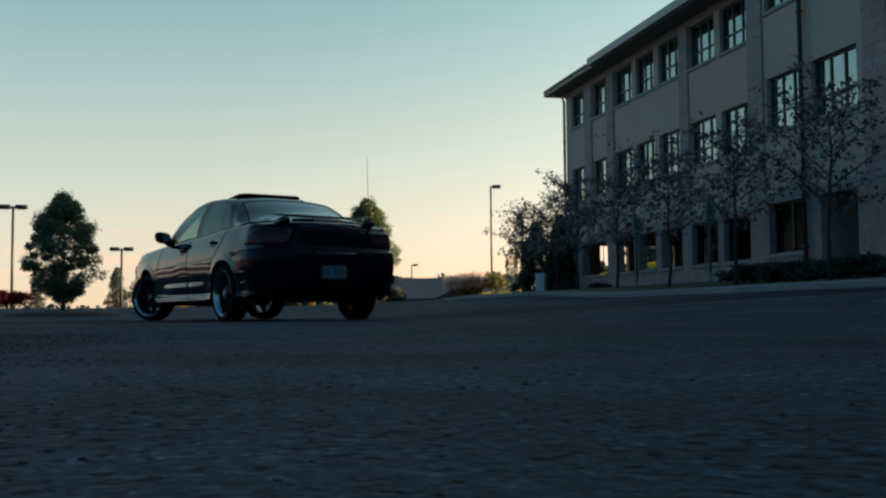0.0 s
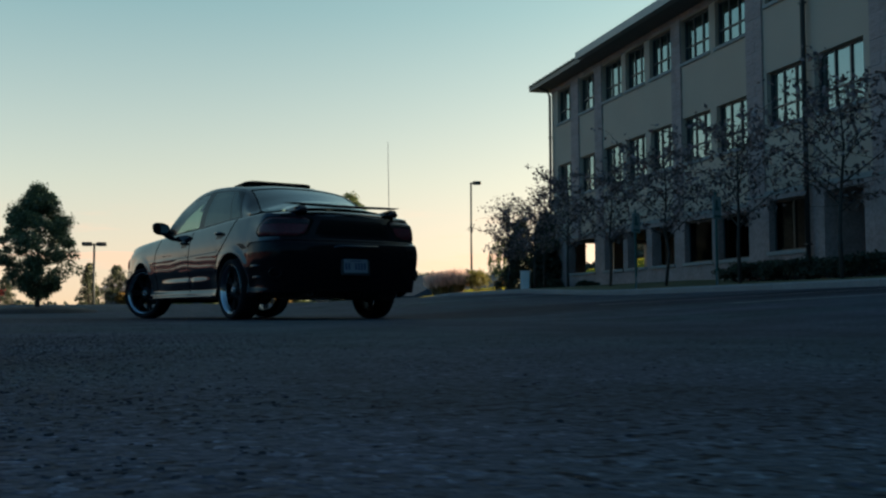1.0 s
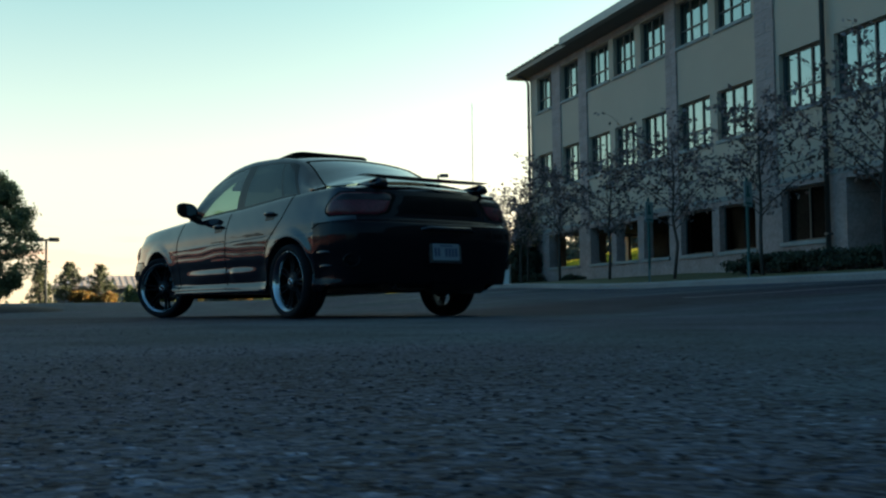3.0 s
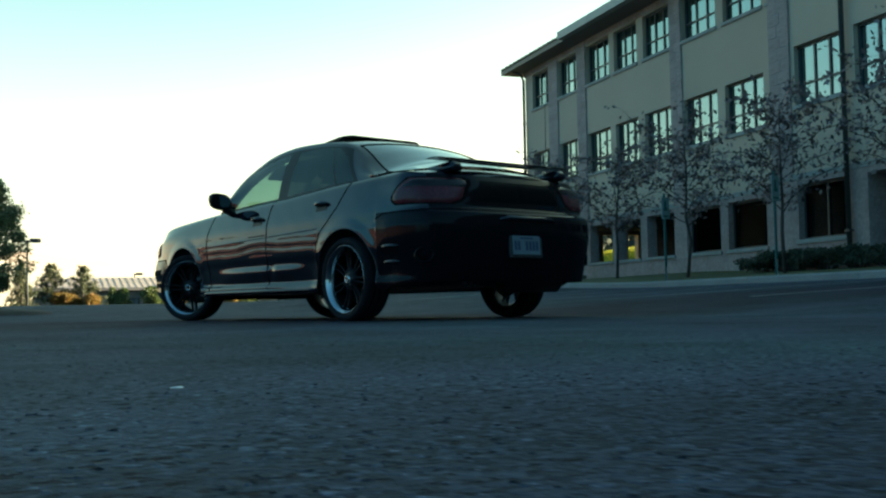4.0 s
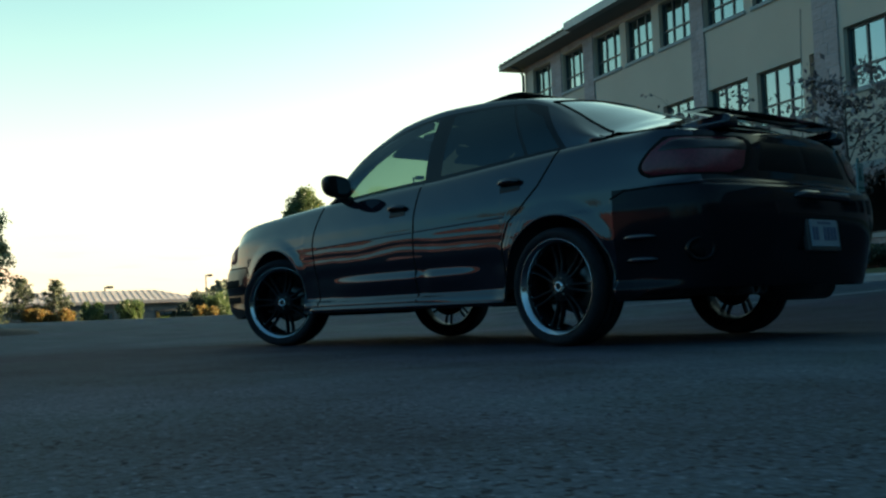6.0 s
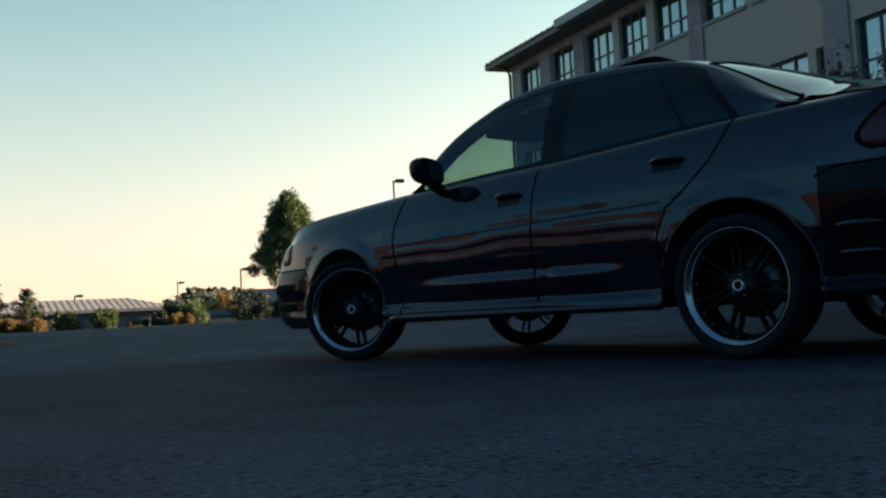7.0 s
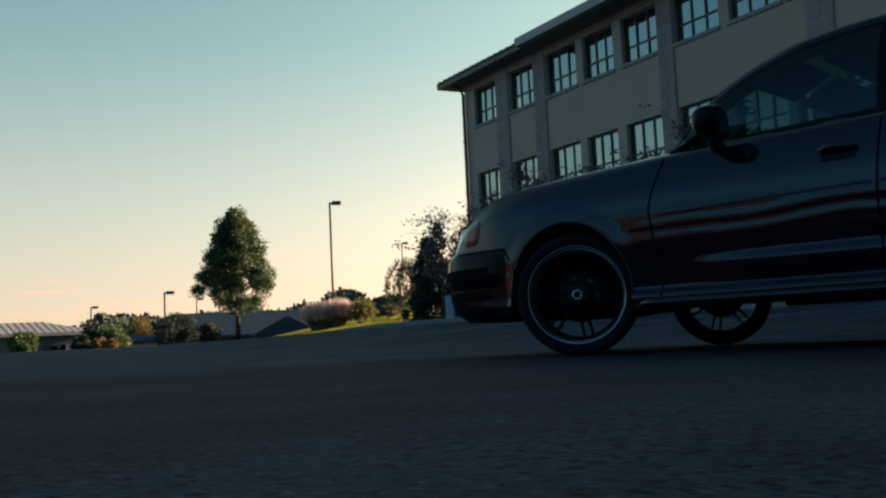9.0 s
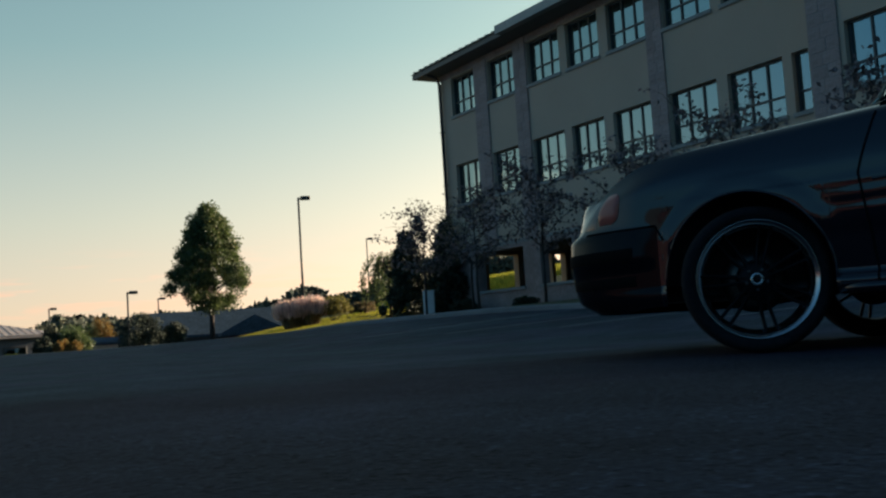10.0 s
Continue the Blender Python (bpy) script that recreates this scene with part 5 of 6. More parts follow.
def wheels(car):
    tyre = lathe([(-0.085, 0.238), (-0.098, 0.248), (-0.108, 0.263), (-0.106, 0.281), (-0.092, 0.293), (-0.06, 0.299), (-0.03, 0.300), (-0.028, 0.294), (-0.02, 0.294),
                  (-0.018, 0.300), (0.018, 0.300), (0.02, 0.294), (0.028, 0.294), (0.03, 0.300), (0.06, 0.299), (0.092, 0.293), (0.106, 0.281), (0.108, 0.263), (0.098, 0.248), (0.085, 0.238)], 64)
    tyre_me = mesh_of("tyre", *tyre, True)
    lip_me = mesh_of("rim_lip", *lathe([(-0.090, 0.2425), (-0.0985, 0.2415), (-0.100, 0.2400), (-0.0990, 0.2385), (-0.0975, 0.2368), (-0.0845, 0.2240), (-0.0830, 0.2228), (-0.068, 0.2165), (-0.050, 0.211)], 64), True)
    barrel_me = mesh_of("barrel", *lathe([(-0.050, 0.211), (-0.03, 0.206), (0.06, 0.205), (0.098, 0.225), (0.1, 0.24)], 48), True)
    hub_me = mesh_of("hub", *lathe([(-0.062, 0.0001), (-0.062, 0.03), (-0.058, 0.05), (-0.05, 0.075), (-0.02, 0.08), (0.02, 0.08)], 32), True)
    cap_me = mesh_of("cap", *lathe([(-0.072, 0.015), (-0.078, 0.017), (-0.079, 0.022), (-0.074, 0.028), (-0.06, 0.030)], 24), True)
    badge_me = mesh_of("badge", *lathe([(-0.073, 0.0001), (-0.073, 0.008), (-0.071, 0.016)], 20), True)
    disc_me = mesh_of("disc", *lathe([(0.05, 0.06), (0.05, 0.135), (0.07, 0.135), (0.07, 0.06)], 40), True)
    # one slim curved spoke, then its mirror: five pairs
    vs, fs = [], []
    for k in range(9):
        u = k / 8
        r = 0.045 + u * 0.172
        off = 0.008 + 0.026 * u - 0.012 * u * u
        wdt = 0.0085 - 0.002 * u
        dep = -0.060 + 0.004 * u + 0.016 * math.sin(math.pi * u)
        for a, b in ((-wdt, dep + 0.030), (-wdt, dep + 0.006), (-wdt * 0.5, dep), (wdt * 0.5, dep), (wdt, dep + 0.006), (wdt, dep + 0.030)):
            vs.append((b, off + a, r))
    for k in range(8):
        for j in range(5):
            fs.append((k * 6 + j, k * 6 + j + 1, (k + 1) * 6 + j + 1, (k + 1) * 6 + j))
    spoke_me = mesh_of("spoke", vs, fs, True)
    spoke2_me = mesh_of("spoke", [(a, -b, c) for a, b, c in vs], [f[::-1] for f in fs], True)
    rivet_me = mesh_of("rivet", *lathe([(-0.006, 0.0001), (-0.005, 0.003), (0.0, 0.0045)], 7), True)
    bolt_me = mesh_of("bolt", *lathe([(-0.062, 0.0001), (-0.062, 0.007), (-0.05, 0.008)], 8), True)
    for yw in AXLES:
        for sx in (-1, 1):
            steer = 27 if yw > 1 else 0
            hold = new("wheel")
            hold.parent = car
            hold.empty_display_size = 0.1
            hold.matrix_basis = pose(sx * 0.765, yw, TYRE_R, 0, 0, steer) @ pose(0, 0, 0, 0, 0, 0 if sx < 0 else 180) @ pose(0, 0, 0, 14 if yw > 1 else -9, 0, 0)
            tagged(hold, "low-profile tyre on a black multi-spoke alloy with chrome lip")
            part("tyre", tyre_me, "rubber", hold)
            part("rim_lip", lip_me, "chrome", hold, "polished chrome rim lip")
            part("rim_barrel", barrel_me, "rimblack", hold)
            part("hub", hub_me, "rimblack", hold)
            part("centre_cap", cap_me, "chrome", hold, "chrome ring of the centre cap")
            part("cap_badge", badge_me, "rimblack", hold)
            part("brake_disc", disc_me, "disc", hold)
            for k in range(7):
                m = pose(0, 0, 0, 360 / 7 * k, 0, 0)
                part("spoke", spoke_me, "rimblack", hold, "", m)
                part("spoke", spoke2_me, "rimblack", hold, "", m)
                if k < 5:
                    part("wheel_bolt", bolt_me, "disc", hold, "", pose(0, 0, 0, 72 * k + 20, 0, 0) @ pose(0, 0, 0.043))
                for a in (-17, 0, 17):
                    part("rim_rivet", rivet_me, "chrome", hold, "", m @ pose(0, 0, 0, 26 + a, 0, 0) @ pose(-0.050, 0, 0.213))


def interior(car):
    part("cabin_floor", box_bm(-0.68, -0.4, 0.28, 0.68, 2.3, 0.36, 0.02), "cloth", car)
    part("dashboard", box_bm(-0.68, 1.80, 0.55, 0.68, 2.22, 0.89, 0.07, 4), "dash", car)
    part("binnacle", box_bm(-0.52, 1.78, 0.86, -0.2, 2.0, 0.945, 0.045, 4), "dash", car)
    bm = bmesh.new()
    vs, fs = [], []
    for k in range(32):
        w = 2 * math.pi * k / 32
        vs.append((0.185 * math.cos(w), 0, 0.185 * math.sin(w)))
    v, f = tube(vs + [vs[0]], [0.016] * 33, 8, False)
    a = tube([(-0.17, 0, 0), (0.17, 0, 0)], [0.022, 0.022], 6)
    b = tube([(0, 0, -0.17), (0, 0.02, 0), (0, 0.25, -0.02)], [0.018, 0.05, 0.04], 8)
    part("steering_wheel", mesh_of("steering", *join_parts([(v, f), a, b]), True), "dash", car, "", pose(-0.36, 1.62, 0.84, -24, 0, 0))
    for x in (-0.36, 0.36):
        seat = part("front_seat", merge([box_bm(-0.25, 0.74, 0.34, 0.25, 1.28, 0.56, 0.07, 4)]), "cloth", car)
        back = box_bm(-0.245, -0.085, -0.02, 0.245, 0.075, 0.60, 0.065, 4)
        part("seat_back", back, "cloth", seat, "", pose(0, 0.76, 0.48, 16, 0, 0))
        part("headrest", box_bm(-0.135, -0.05, 0.0, 0.135, 0.05, 0.17, 0.045, 4), "cloth", seat, "", pose(0, 0.57, 1.07, 14, 0, 0))
        seat.matrix_basis = pose(x, 0.02, 0)
    bench = part("rear_bench", box_bm(-0.64, -0.12, 0.34, 0.64, 0.42, 0.58, 0.07, 4), "cloth", car)
    part("bench_back", box_bm(-0.64, -0.09, 0, 0.64, 0.07, 0.58, 0.06, 4), "cloth", bench, "", pose(0, -0.14, 0.48, 20, 0, 0))
    part("parcel_shelf", box_bm(-0.66, -0.52, 0.95, 0.66, -0.22, 0.98, 0.01), "cloth", car)
    part("bulkhead", box_bm(-0.7, 2.22, 0.3, 0.7, 2.26, 0.86, 0.01), "dash", car)
    for sx in (-1, 1):
        for y0, y1 in ((0.40, 1.05), (1.12, 2.02)):
            part("door_card", box_bm(sx * 0.74 - 0.025, y0, 0.35, sx * 0.74 + 0.025, y1, 0.92, 0.02, 2), "dash", car)
    part("headliner", box_bm(-0.50, 0.60, 1.275, 0.50, 1.40, 1.315, 0.015, 2), "cloth", car)
    for sx in (-1, 1):
        part("sun_visor", box_bm(-0.22, -0.10, -0.012, 0.22, 0.12, 0.012, 0.01, 2), "cloth", car, "", pose(sx * 0.27, 1.62, 1.275, -28, 0, 0))
        path = [(sx * (curve_at(RAIL_X, y) - 0.045), y + 0.02, curve_at(RAIL_Z, y) - 0.035) for y in steps(1.25, 1.95, 10)]
        v, f = tube(path, [0.045] * 11, 8)
        part("pillar_trim", mesh_of("pillar_trim", v, f, True), "cloth", car)
    part("inner_mirror", box_bm(-0.11, 1.50, 1.23, 0.11, 1.525, 1.29, 0.012, 2), "dash", car)



CAR = build_car()

# ---- plants ----
def leaf_quads(spots, size, rng, droop=0.0, ratio=0.55):
    """Small folded leaves at the spots: two triangles each."""
    spots = np.asarray(spots, float)
    n = len(spots)
    a = rng.normal(size=(n, 3))
    a[:, 2] -= droop
    a /= np.linalg.norm(a, axis=1)[:, None]
    b = np.cross(a, rng.normal(size=(n, 3)))
    b /= np.linalg.norm(b, axis=1)[:, None]
    sz = (size * rng.uniform(0.6, 1.3, n))[:, None]
    v = np.stack([spots, spots + (a * 0.5 + b * ratio * 0.5) * sz, spots + a * sz, spots + (a * 0.5 - b * ratio * 0.5) * sz], 1).reshape(-1, 3)
    f = np.arange(n * 4).reshape(-1, 4)
    return v.tolist(), f.tolist()


def young_tree(name, label, x, y, z, height, spread, seed, leaf, leaf_size, count, trunk_h=0.35, lean=0.0, group="young trees by the facade"):
    """A slim tree: tapered trunk, limbs and twigs, and loose leaves gathered round the twigs."""
    rng = np.random.default_rng(seed)
    tree = thing(name, label, "tree", pose(x, y, z), group)
    tubes, tips = [], []
    h0 = height * trunk_h
    top = Vector((lean, 0.1 * lean, height * 0.86))
    spine = [Vector((0, 0, -0.1)), Vector((rng.normal() * 0.03, rng.normal() * 0.03, h0 * 0.6)), Vector((lean * 0.3, 0, h0)), Vector((lean * 0.6 + rng.normal() * 0.08, rng.normal() * 0.08, height * 0.6)), top]
    r0 = 0.008 * height + 0.012
    tubes.append(tube(spine, [r0, r0 * 0.85, r0 * 0.75, r0 * 0.45, r0 * 0.12], 8))

    def spine_at(u):
        k = u * 4
        i = min(3, int(k))
        return spine[i].lerp(spine[i + 1], k - i)

    for k in range(19):
        u = 0.40 + 0.58 * (k + rng.uniform(0, 0.8)) / 19
        p = spine_at(u)
        w = rng.uniform(0, 2 * math.pi) if k else 0
        reach = spread * (1.05 - 0.55 * abs(u - 0.6) / 0.4) * rng.uniform(0.65, 1.05)
        up = rng.uniform(0.25, 0.75) * reach
        end = p + Vector((math.cos(w) * reach, math.sin(w) * reach, up))
        mid = p.lerp(end, 0.5) + Vector((rng.normal() * 0.08, rng.normal() * 0.08, 0.10 * reach))
        rb = r0 * 0.32 * (1.1 - u)
        tubes.append(tube([p, mid, end], [rb + 0.006, rb * 0.6 + 0.004, 0.003], 5, False))
        for j in range(7):
            q = p.lerp(mid, 0.4 + 0.6 * j / 4) if j < 4 else mid.lerp(end, (j - 4) / 3 + 0.2)
            d = Vector(rng.normal(size=3)) * 0.28 * spread * 0.6
            d.z = abs(d.z) * 0.7 - 0.05
            e = q + d
            tubes.append(tube([q, q.lerp(e, 0.5) + Vector(rng.normal(size=3)) * 0.02, e], [0.006, 0.004, 0.002], 4, False))
            tips += [q, e, q.lerp(e, 0.5)]
        tips += [end, mid.lerp(end, 0.6)]
    part("trunk", mesh_of("trunk", *join_parts(tubes), True), "bark", tree)
    tips = np.array([tuple(t) for t in tips])
    pick = tips[rng.integers(0, len(tips), count)] + rng.normal(size=(count, 3)) * 0.075 * np.array([1, 1, 0.9])
    v, f = leaf_quads(pick, leaf_size, rng, 0.5)
    part("crown", mesh_of("crown", v, f), leaf, tree, "sparse drying leaves" if count < 4000 else "")
    return tree


def full_tree(name, label, x, y, z, height, width, seed, leaf, leaf_size, count, clear=0.18, peak=0.35, group="", uneven=0.28, taper=0.62):
    """A dense tree: trunk, limbs and a crown of leaf clumps with gaps and an uneven outline."""
    rng = np.random.default_rng(seed)
    tree = thing(name, label, "tree", pose(x, y, z), group)
    tubes = [tube([(0, 0, -0.1), (0.02, 0, height * clear), (0.03, 0.02, height * 0.6), (0, 0, height * 0.95)], [0.022 * height, 0.018 * height, 0.01 * height, 0.003], 9)]
    clumps = []
    for k in range(150):
        u = rng.uniform(0, 1) ** 0.95
        zz = height * (clear + (1 - clear) * u)
        shape = (min(1, u / peak) ** 0.6) * (min(1.0, (1 - u) / (1 - peak)) ** taper if u > peak else 1)
        w = rng.uniform(0, 2 * math.pi)
        r = width / 2 * max(0.08, shape) * (rng.uniform(0.35, 1.0) ** 0.5) * rng.uniform(1 - uneven, 1 + uneven * 0.45)
        c = (math.cos(w) * r, math.sin(w) * r, zz)
        clumps.append((c, rng.uniform(0.06, 0.13) * width))
        if k % 2 == 0:
            z0 = max(height * clear * 0.9, zz - 0.5 * r)
            tubes.append(tube([(0, 0, z0), (c[0] * 0.5, c[1] * 0.5, (z0 + zz) / 2 + 0.05), c], [0.006 * height, 0.004 * height, 0.003], 5, False))
    part("trunk", mesh_of("trunk", *join_parts(tubes), True), "bark", tree)
    cs = np.array([c for c, _ in clumps])
    rs = np.array([r for _, r in clumps])
    k = rng.integers(0, len(cs), count)
    d = rng.normal(size=(count, 3))
    d /= np.linalg.norm(d, axis=1)[:, None]
    spots = cs[k] + d * (rs[k] * rng.uniform(0.4, 1.15, count))[:, None] * np.array([1, 1, 0.8])
    v, f = leaf_quads(spots, leaf_size, rng, 0.3, 0.6)
    part("crown", mesh_of("crown", v, f), leaf, tree)
    return tree


def conifer(name, label, x, y, z, height, width, seed, count, leaf="needle", group=""):
    rng = np.random.default_rng(seed)
    tree = thing(name, label, "tree", pose(x, y, z), group)
    tubes = [tube([(0, 0, -0.1), (0, 0, height * 0.97)], [0.018 * height, 0.004], 7)]
    spots = []
    tiers = int(14 * max(1, height / 3))
    for k in range(tiers):
        u = k / tiers
        zz = height * (0.05 + 0.93 * u)
        for j in range(7):
            w = rng.uniform(0, 2 * math.pi)
            r = width / 2 * (1 - u) ** 0.8 * rng.uniform(0.7, 1.1) + 0.03
            e = Vector((math.cos(w) * r, math.sin(w) * r, zz + r * rng.uniform(-0.1, 0.35)))
            tubes.append(tube([(0, 0, zz), e], [0.008 * height * (1 - u) + 0.003, 0.002], 4, False))
            for i in range(6):
                spots.append(Vector((0, 0, zz)).lerp(e, rng.uniform(0.25, 1.05)))
    part("trunk", mesh_of("trunk", *join_parts(tubes), True), "bark", tree)
    sp = np.array([tuple(s) for s in spots])
    pick = sp[rng.integers(0, len(sp), count)] + rng.normal(size=(count, 3)) * 0.035 * height * 0.5
    v, f = leaf_quads(pick, 0.048 * height, rng, -0.2, 0.34)
    part("needles", mesh_of("needles", v, f), leaf, tree)
    return tree


def shrub(name, label, x, y, z, width, height, seed, leaf, leaf_size, count, group="", depth=None):
    rng = np.random.default_rng(seed)
    ob = thing(name, label, "shrub", pose(x, y, z), group)
    stems, cl = [], []
    for k in range(26):
        w, r = rng.uniform(0, 2 * math.pi), math.sqrt(rng.uniform(0, 1)) * 0.42
        c = (math.cos(w) * r * width, math.sin(w) * r * (depth or width), height * rng.uniform(0.3, 0.86) * (1 - 0.9 * r * r))
        cl.append(c)
        stems.append(tube([(c[0] * 0.2, c[1] * 0.2, -0.05), (c[0] * 0.6, c[1] * 0.6, c[2] * 0.6), c], [0.012, 0.008, 0.003], 4, False))
    part("branching", mesh_of("branching", *join_parts(stems)), "bark", ob)
    cl = np.array(cl)
    d = rng.normal(size=(count, 3))
    d /= np.linalg.norm(d, axis=1)[:, None]
    sp = cl[rng.integers(0, len(cl), count)] + d * rng.uniform(0.3, 1.1, count)[:, None] * np.array([0.17 * width, 0.17 * (depth or width), 0.17 * height])
    sp[:, 2] = np.maximum(sp[:, 2], 0.02)
    v, f = leaf_quads(sp, leaf_size, rng, 0.1, 0.6)
    part("foliage", mesh_of("foliage", v, f), leaf, ob)
    return ob


FACADE_TREES = [(-16.1, -3.45, 4.4, 2.2, 11), (-12.3, -3.45, 4.2, 1.9, 12), (-8.51, -3.43, 4.2, 2.1, 13), (-5.05, -3.5, 4.1, 1.9, 14), (-1.6, -3.5, 4.1, 1.9, 15), (1.9, -3.4, 4.0, 1.8, 16), (5.3, -3.3, 3.8, 1.5, 17)]
for s, d, h, w, seed in FACADE_TREES:
    p = plan(s, d)
    young_tree("young_tree", "slender young tree with sparse dark purple leaves", p.x, p.y, ground_z(s, d), h, w, seed, "leaf_dark", 0.125, 1600)
p = Vector((21.3, 21.0, 0))
young_tree("leaning_tree", "small tree with thin pale leaves beside the corner", p.x, p.y, 0.70, 4.0, 2.0, 21, "leaf_pale", 0.075, 1500, 0.4, group="")
full_tree("lot_tree", "dense green deciduous tree at the lot's edge", 2.19, 19.95, lot_world(2.19, 19.95) + 0.17, 3.2, 2.2, 31, "leaf_sage", 0.07, 40000, 0.10, 0.34, uneven=0.2, taper=0.62)
full_tree("lot_tree", "dense green deciduous tree lit on one side", 17.27, 29.14, lot_world(17.27, 29.14), 4.45, 3.0, 36, "leaf_green", 0.085, 44000, 0.25, 0.2, uneven=0.16, taper=0.66)
conifer("cone_tree", "dark conical evergreen by the building corner", 25.15, 27.1, 0.72, 3.5, 2.2, 41, 26000, group="evergreens by the corner")
conifer("cone_tree", "dark conical evergreen by the building corner", 24.45, 24.54, 0.61, 3.7, 1.7, 42, 22000, group="evergreens by the corner")


def weeping_tree(x, y, z, height, width, seed):
    """A small tree with arching limbs and hanging leafy twigs."""
    rng = np.random.default_rng(seed)
    tree = thing("weeping_tree", "small weeping tree with hanging leafy twigs", "tree", pose(x, y, z))
    tubes, spots = [tube([(0, 0, -0.1), (0.05, 0, height * 0.5), (0, 0.05, height * 0.85)], [0.06, 0.05, 0.03], 7)], []
    for k in range(46):
        w = rng.uniform(0, 2 * math.pi)
        r = width / 2 * rng.uniform(0.35, 1.05)
        h = height * rng.uniform(0.85, 1.02)
        p0, p1 = Vector((0, 0.05, height * rng.uniform(0.6, 0.85))), Vector((math.cos(w) * r * 0.55, math.sin(w) * r * 0.55, h))
        p2 = Vector((math.cos(w) * r, math.sin(w) * r, h - 0.22 * height))
        p3 = p2 + Vector((math.cos(w) * 0.06, math.sin(w) * 0.06, -height * rng.uniform(0.15, 0.55)))
        p3.z = max(0.15, p3.z)
        tubes.append(tube([p0, p1, p2, p3], [0.016, 0.01, 0.006, 0.003], 4, False))
        for j in range(80):
            u = rng.uniform(0.1, 1)
            spots.append(p1.lerp(p2, u) if j % 3 == 0 else p2.lerp(p3, u))
    part("trunk", mesh_of("trunk", *join_parts(tubes), True), "bark", tree)
    sp = np.array([tuple(s) for s in spots]) + rng.normal(size=(len(spots), 3)) * 0.035
    part("crown", mesh_of("crown", *leaf_quads(sp, 0.13, rng, 2.0, 0.35)), "leaf_green", tree)


weeping_tree(26.2, 29.05, 0.75, 2.85, 2.3, 51)
for x, y, top, w, seed in ((13.34, 48.26, 2.66, 2.3, 43), (14.81, 47.74, 2.54, 2.1, 44), (11.44, 47.05, 2.71, 1.2, 45), (7.40, 48.06, 1.93, 1.1, 47)):
    g = lot_world(x, y)
    conifer("small_pine", "small open pine beyond the lot", x, y, g, top - g, w * 1.25, seed, 6500, "pine_needle", group="pines beyond the lot")


def street_lamp(x, y, z, top, label, arms=1, turn=0.0):
    lamp = thing("street_lamp", label, "lamp post", pose(x, y, z, 0, 0, turn), "parking lot lamps")
    h = top - z
    v, f = tube([(0, 0, -0.2), (0, 0, h)], [0.07, 0.055], 8)
    part("pole", mesh_of("pole", v, f, True), "galv", lamp)
    part("base", box_bm(-0.2, -0.2, -0.3, 0.2, 0.2, 0.35, 0.03), "concrete", lamp)
    for sx in (1, -1)[:arms]:
        v, f = tube([(0, 0, h - 0.08), (sx * 0.35, 0, h - 0.04)], [0.04, 0.04], 6)
        part("arm", mesh_of("arm", v, f, True), "galv", lamp)
        head = part("lamp_head", box_bm(min(sx * 0.10, sx * 0.62), -0.16, h - 0.13, max(sx * 0.10, sx * 0.62), 0.16, h + 0.06, 0.035, 2), "galv", lamp)
        part("lens", box_bm(min(sx * 0.16, sx * 0.56), -0.12, h - 0.145, max(sx * 0.16, sx * 0.56), 0.12, h - 0.128), "lens", head)
    return lamp


street_lamp(32.96, 41.34, 0.6, 7.86, "dark lamp post with one flat head", 1, -40)
street_lamp(11.15, 45.14, -0.8, 3.60, "dark lamp post with two flat heads", 2, -20)
street_lamp(4.42, 38.78, -0.4, 4.98, "dark lamp post with two flat heads", 2, -20)
street_lamp(32.34, 56.49, -1.6, 3.92, "dark lamp post with one flat head", 1, -30)
street_lamp(67.94, 69.44, 2.5, 9.73, "dark lamp post with one flat head", 1, -40)
street_lamp(49.48, 77.48, -3.0, 4.76, "dark lamp post with one flat head", 1, -30)
street_lamp(28.38, 73.33, -3.0, 3.03, "dark lamp post with one flat head", 1, -20)
street_lamp(41.89, 82.28, -3.0, 4.33, "dark lamp post with one flat head", 1, -20)

# ---- signs and the utility cabinet on the grass strip ----
def sign_post(x, y, z):
    ob = thing("sign_post", "slim metal post with a small pale parking sign", "sign", pose(x, y, z, 0, 0, 6), "parking signs")
    part("post", merge([box_bm(-0.03, -0.012, -0.1, 0.03, 0.012, 1.95), box_bm(-0.035, -0.016, 0.35, 0.035, -0.012, 1.5)]), "sign_green", ob, "dark green post")
    part("foot", box_bm(-0.022, -0.017, -0.1, 0.022, 0.017, 0.30), "trimstone", ob, "bare pale foot of the post")
    plate = part("plate", box_bm(-0.15, -0.03, 1.38, 0.15, -0.02, 1.86, 0.012), "sign_blue", ob, "pale sign plate")
    part("mark", merge([box_bm(-0.05, -0.036, 1.62, 0.02, -0.031, 1.78), box_bm(-0.07, -0.036, 1.56, 0.07, -0.031, 1.63)]), "sign_green", plate)
    part("bar", box_bm(-0.11, -0.036, 1.42, 0.11, -0.031, 1.46), "sign_green", plate)


for x, y in ((12.0, 4.76), (13.43, 8.46)):
    s, d = to_plan(x, y)
    sign_post(x, y, ground_z(s, d))
cab = thing("utility_cabinet", "white metal utility cabinet on the grass", "cabinet", pose(23.35, 24.6, ground_z(*to_plan(23.35, 24.6)) - 0.08, 0, 0, -50))
part("body", box_bm(-0.20, -0.17, 0, 0.20, 0.17, 1.02, 0.02, 2), "white", cab)
part("lid", box_bm(-0.22, -0.19, 1.02, 0.22, 0.19, 1.07, 0.015, 2), "white", cab)
part("door", box_bm(-0.16, -0.182, 0.08, 0.16, -0.17, 0.97, 0.005), "white", cab)
part("plinth", box_bm(-0.25, -0.22, -0.3, 0.25, 0.22, 0.0), "concrete", cab)
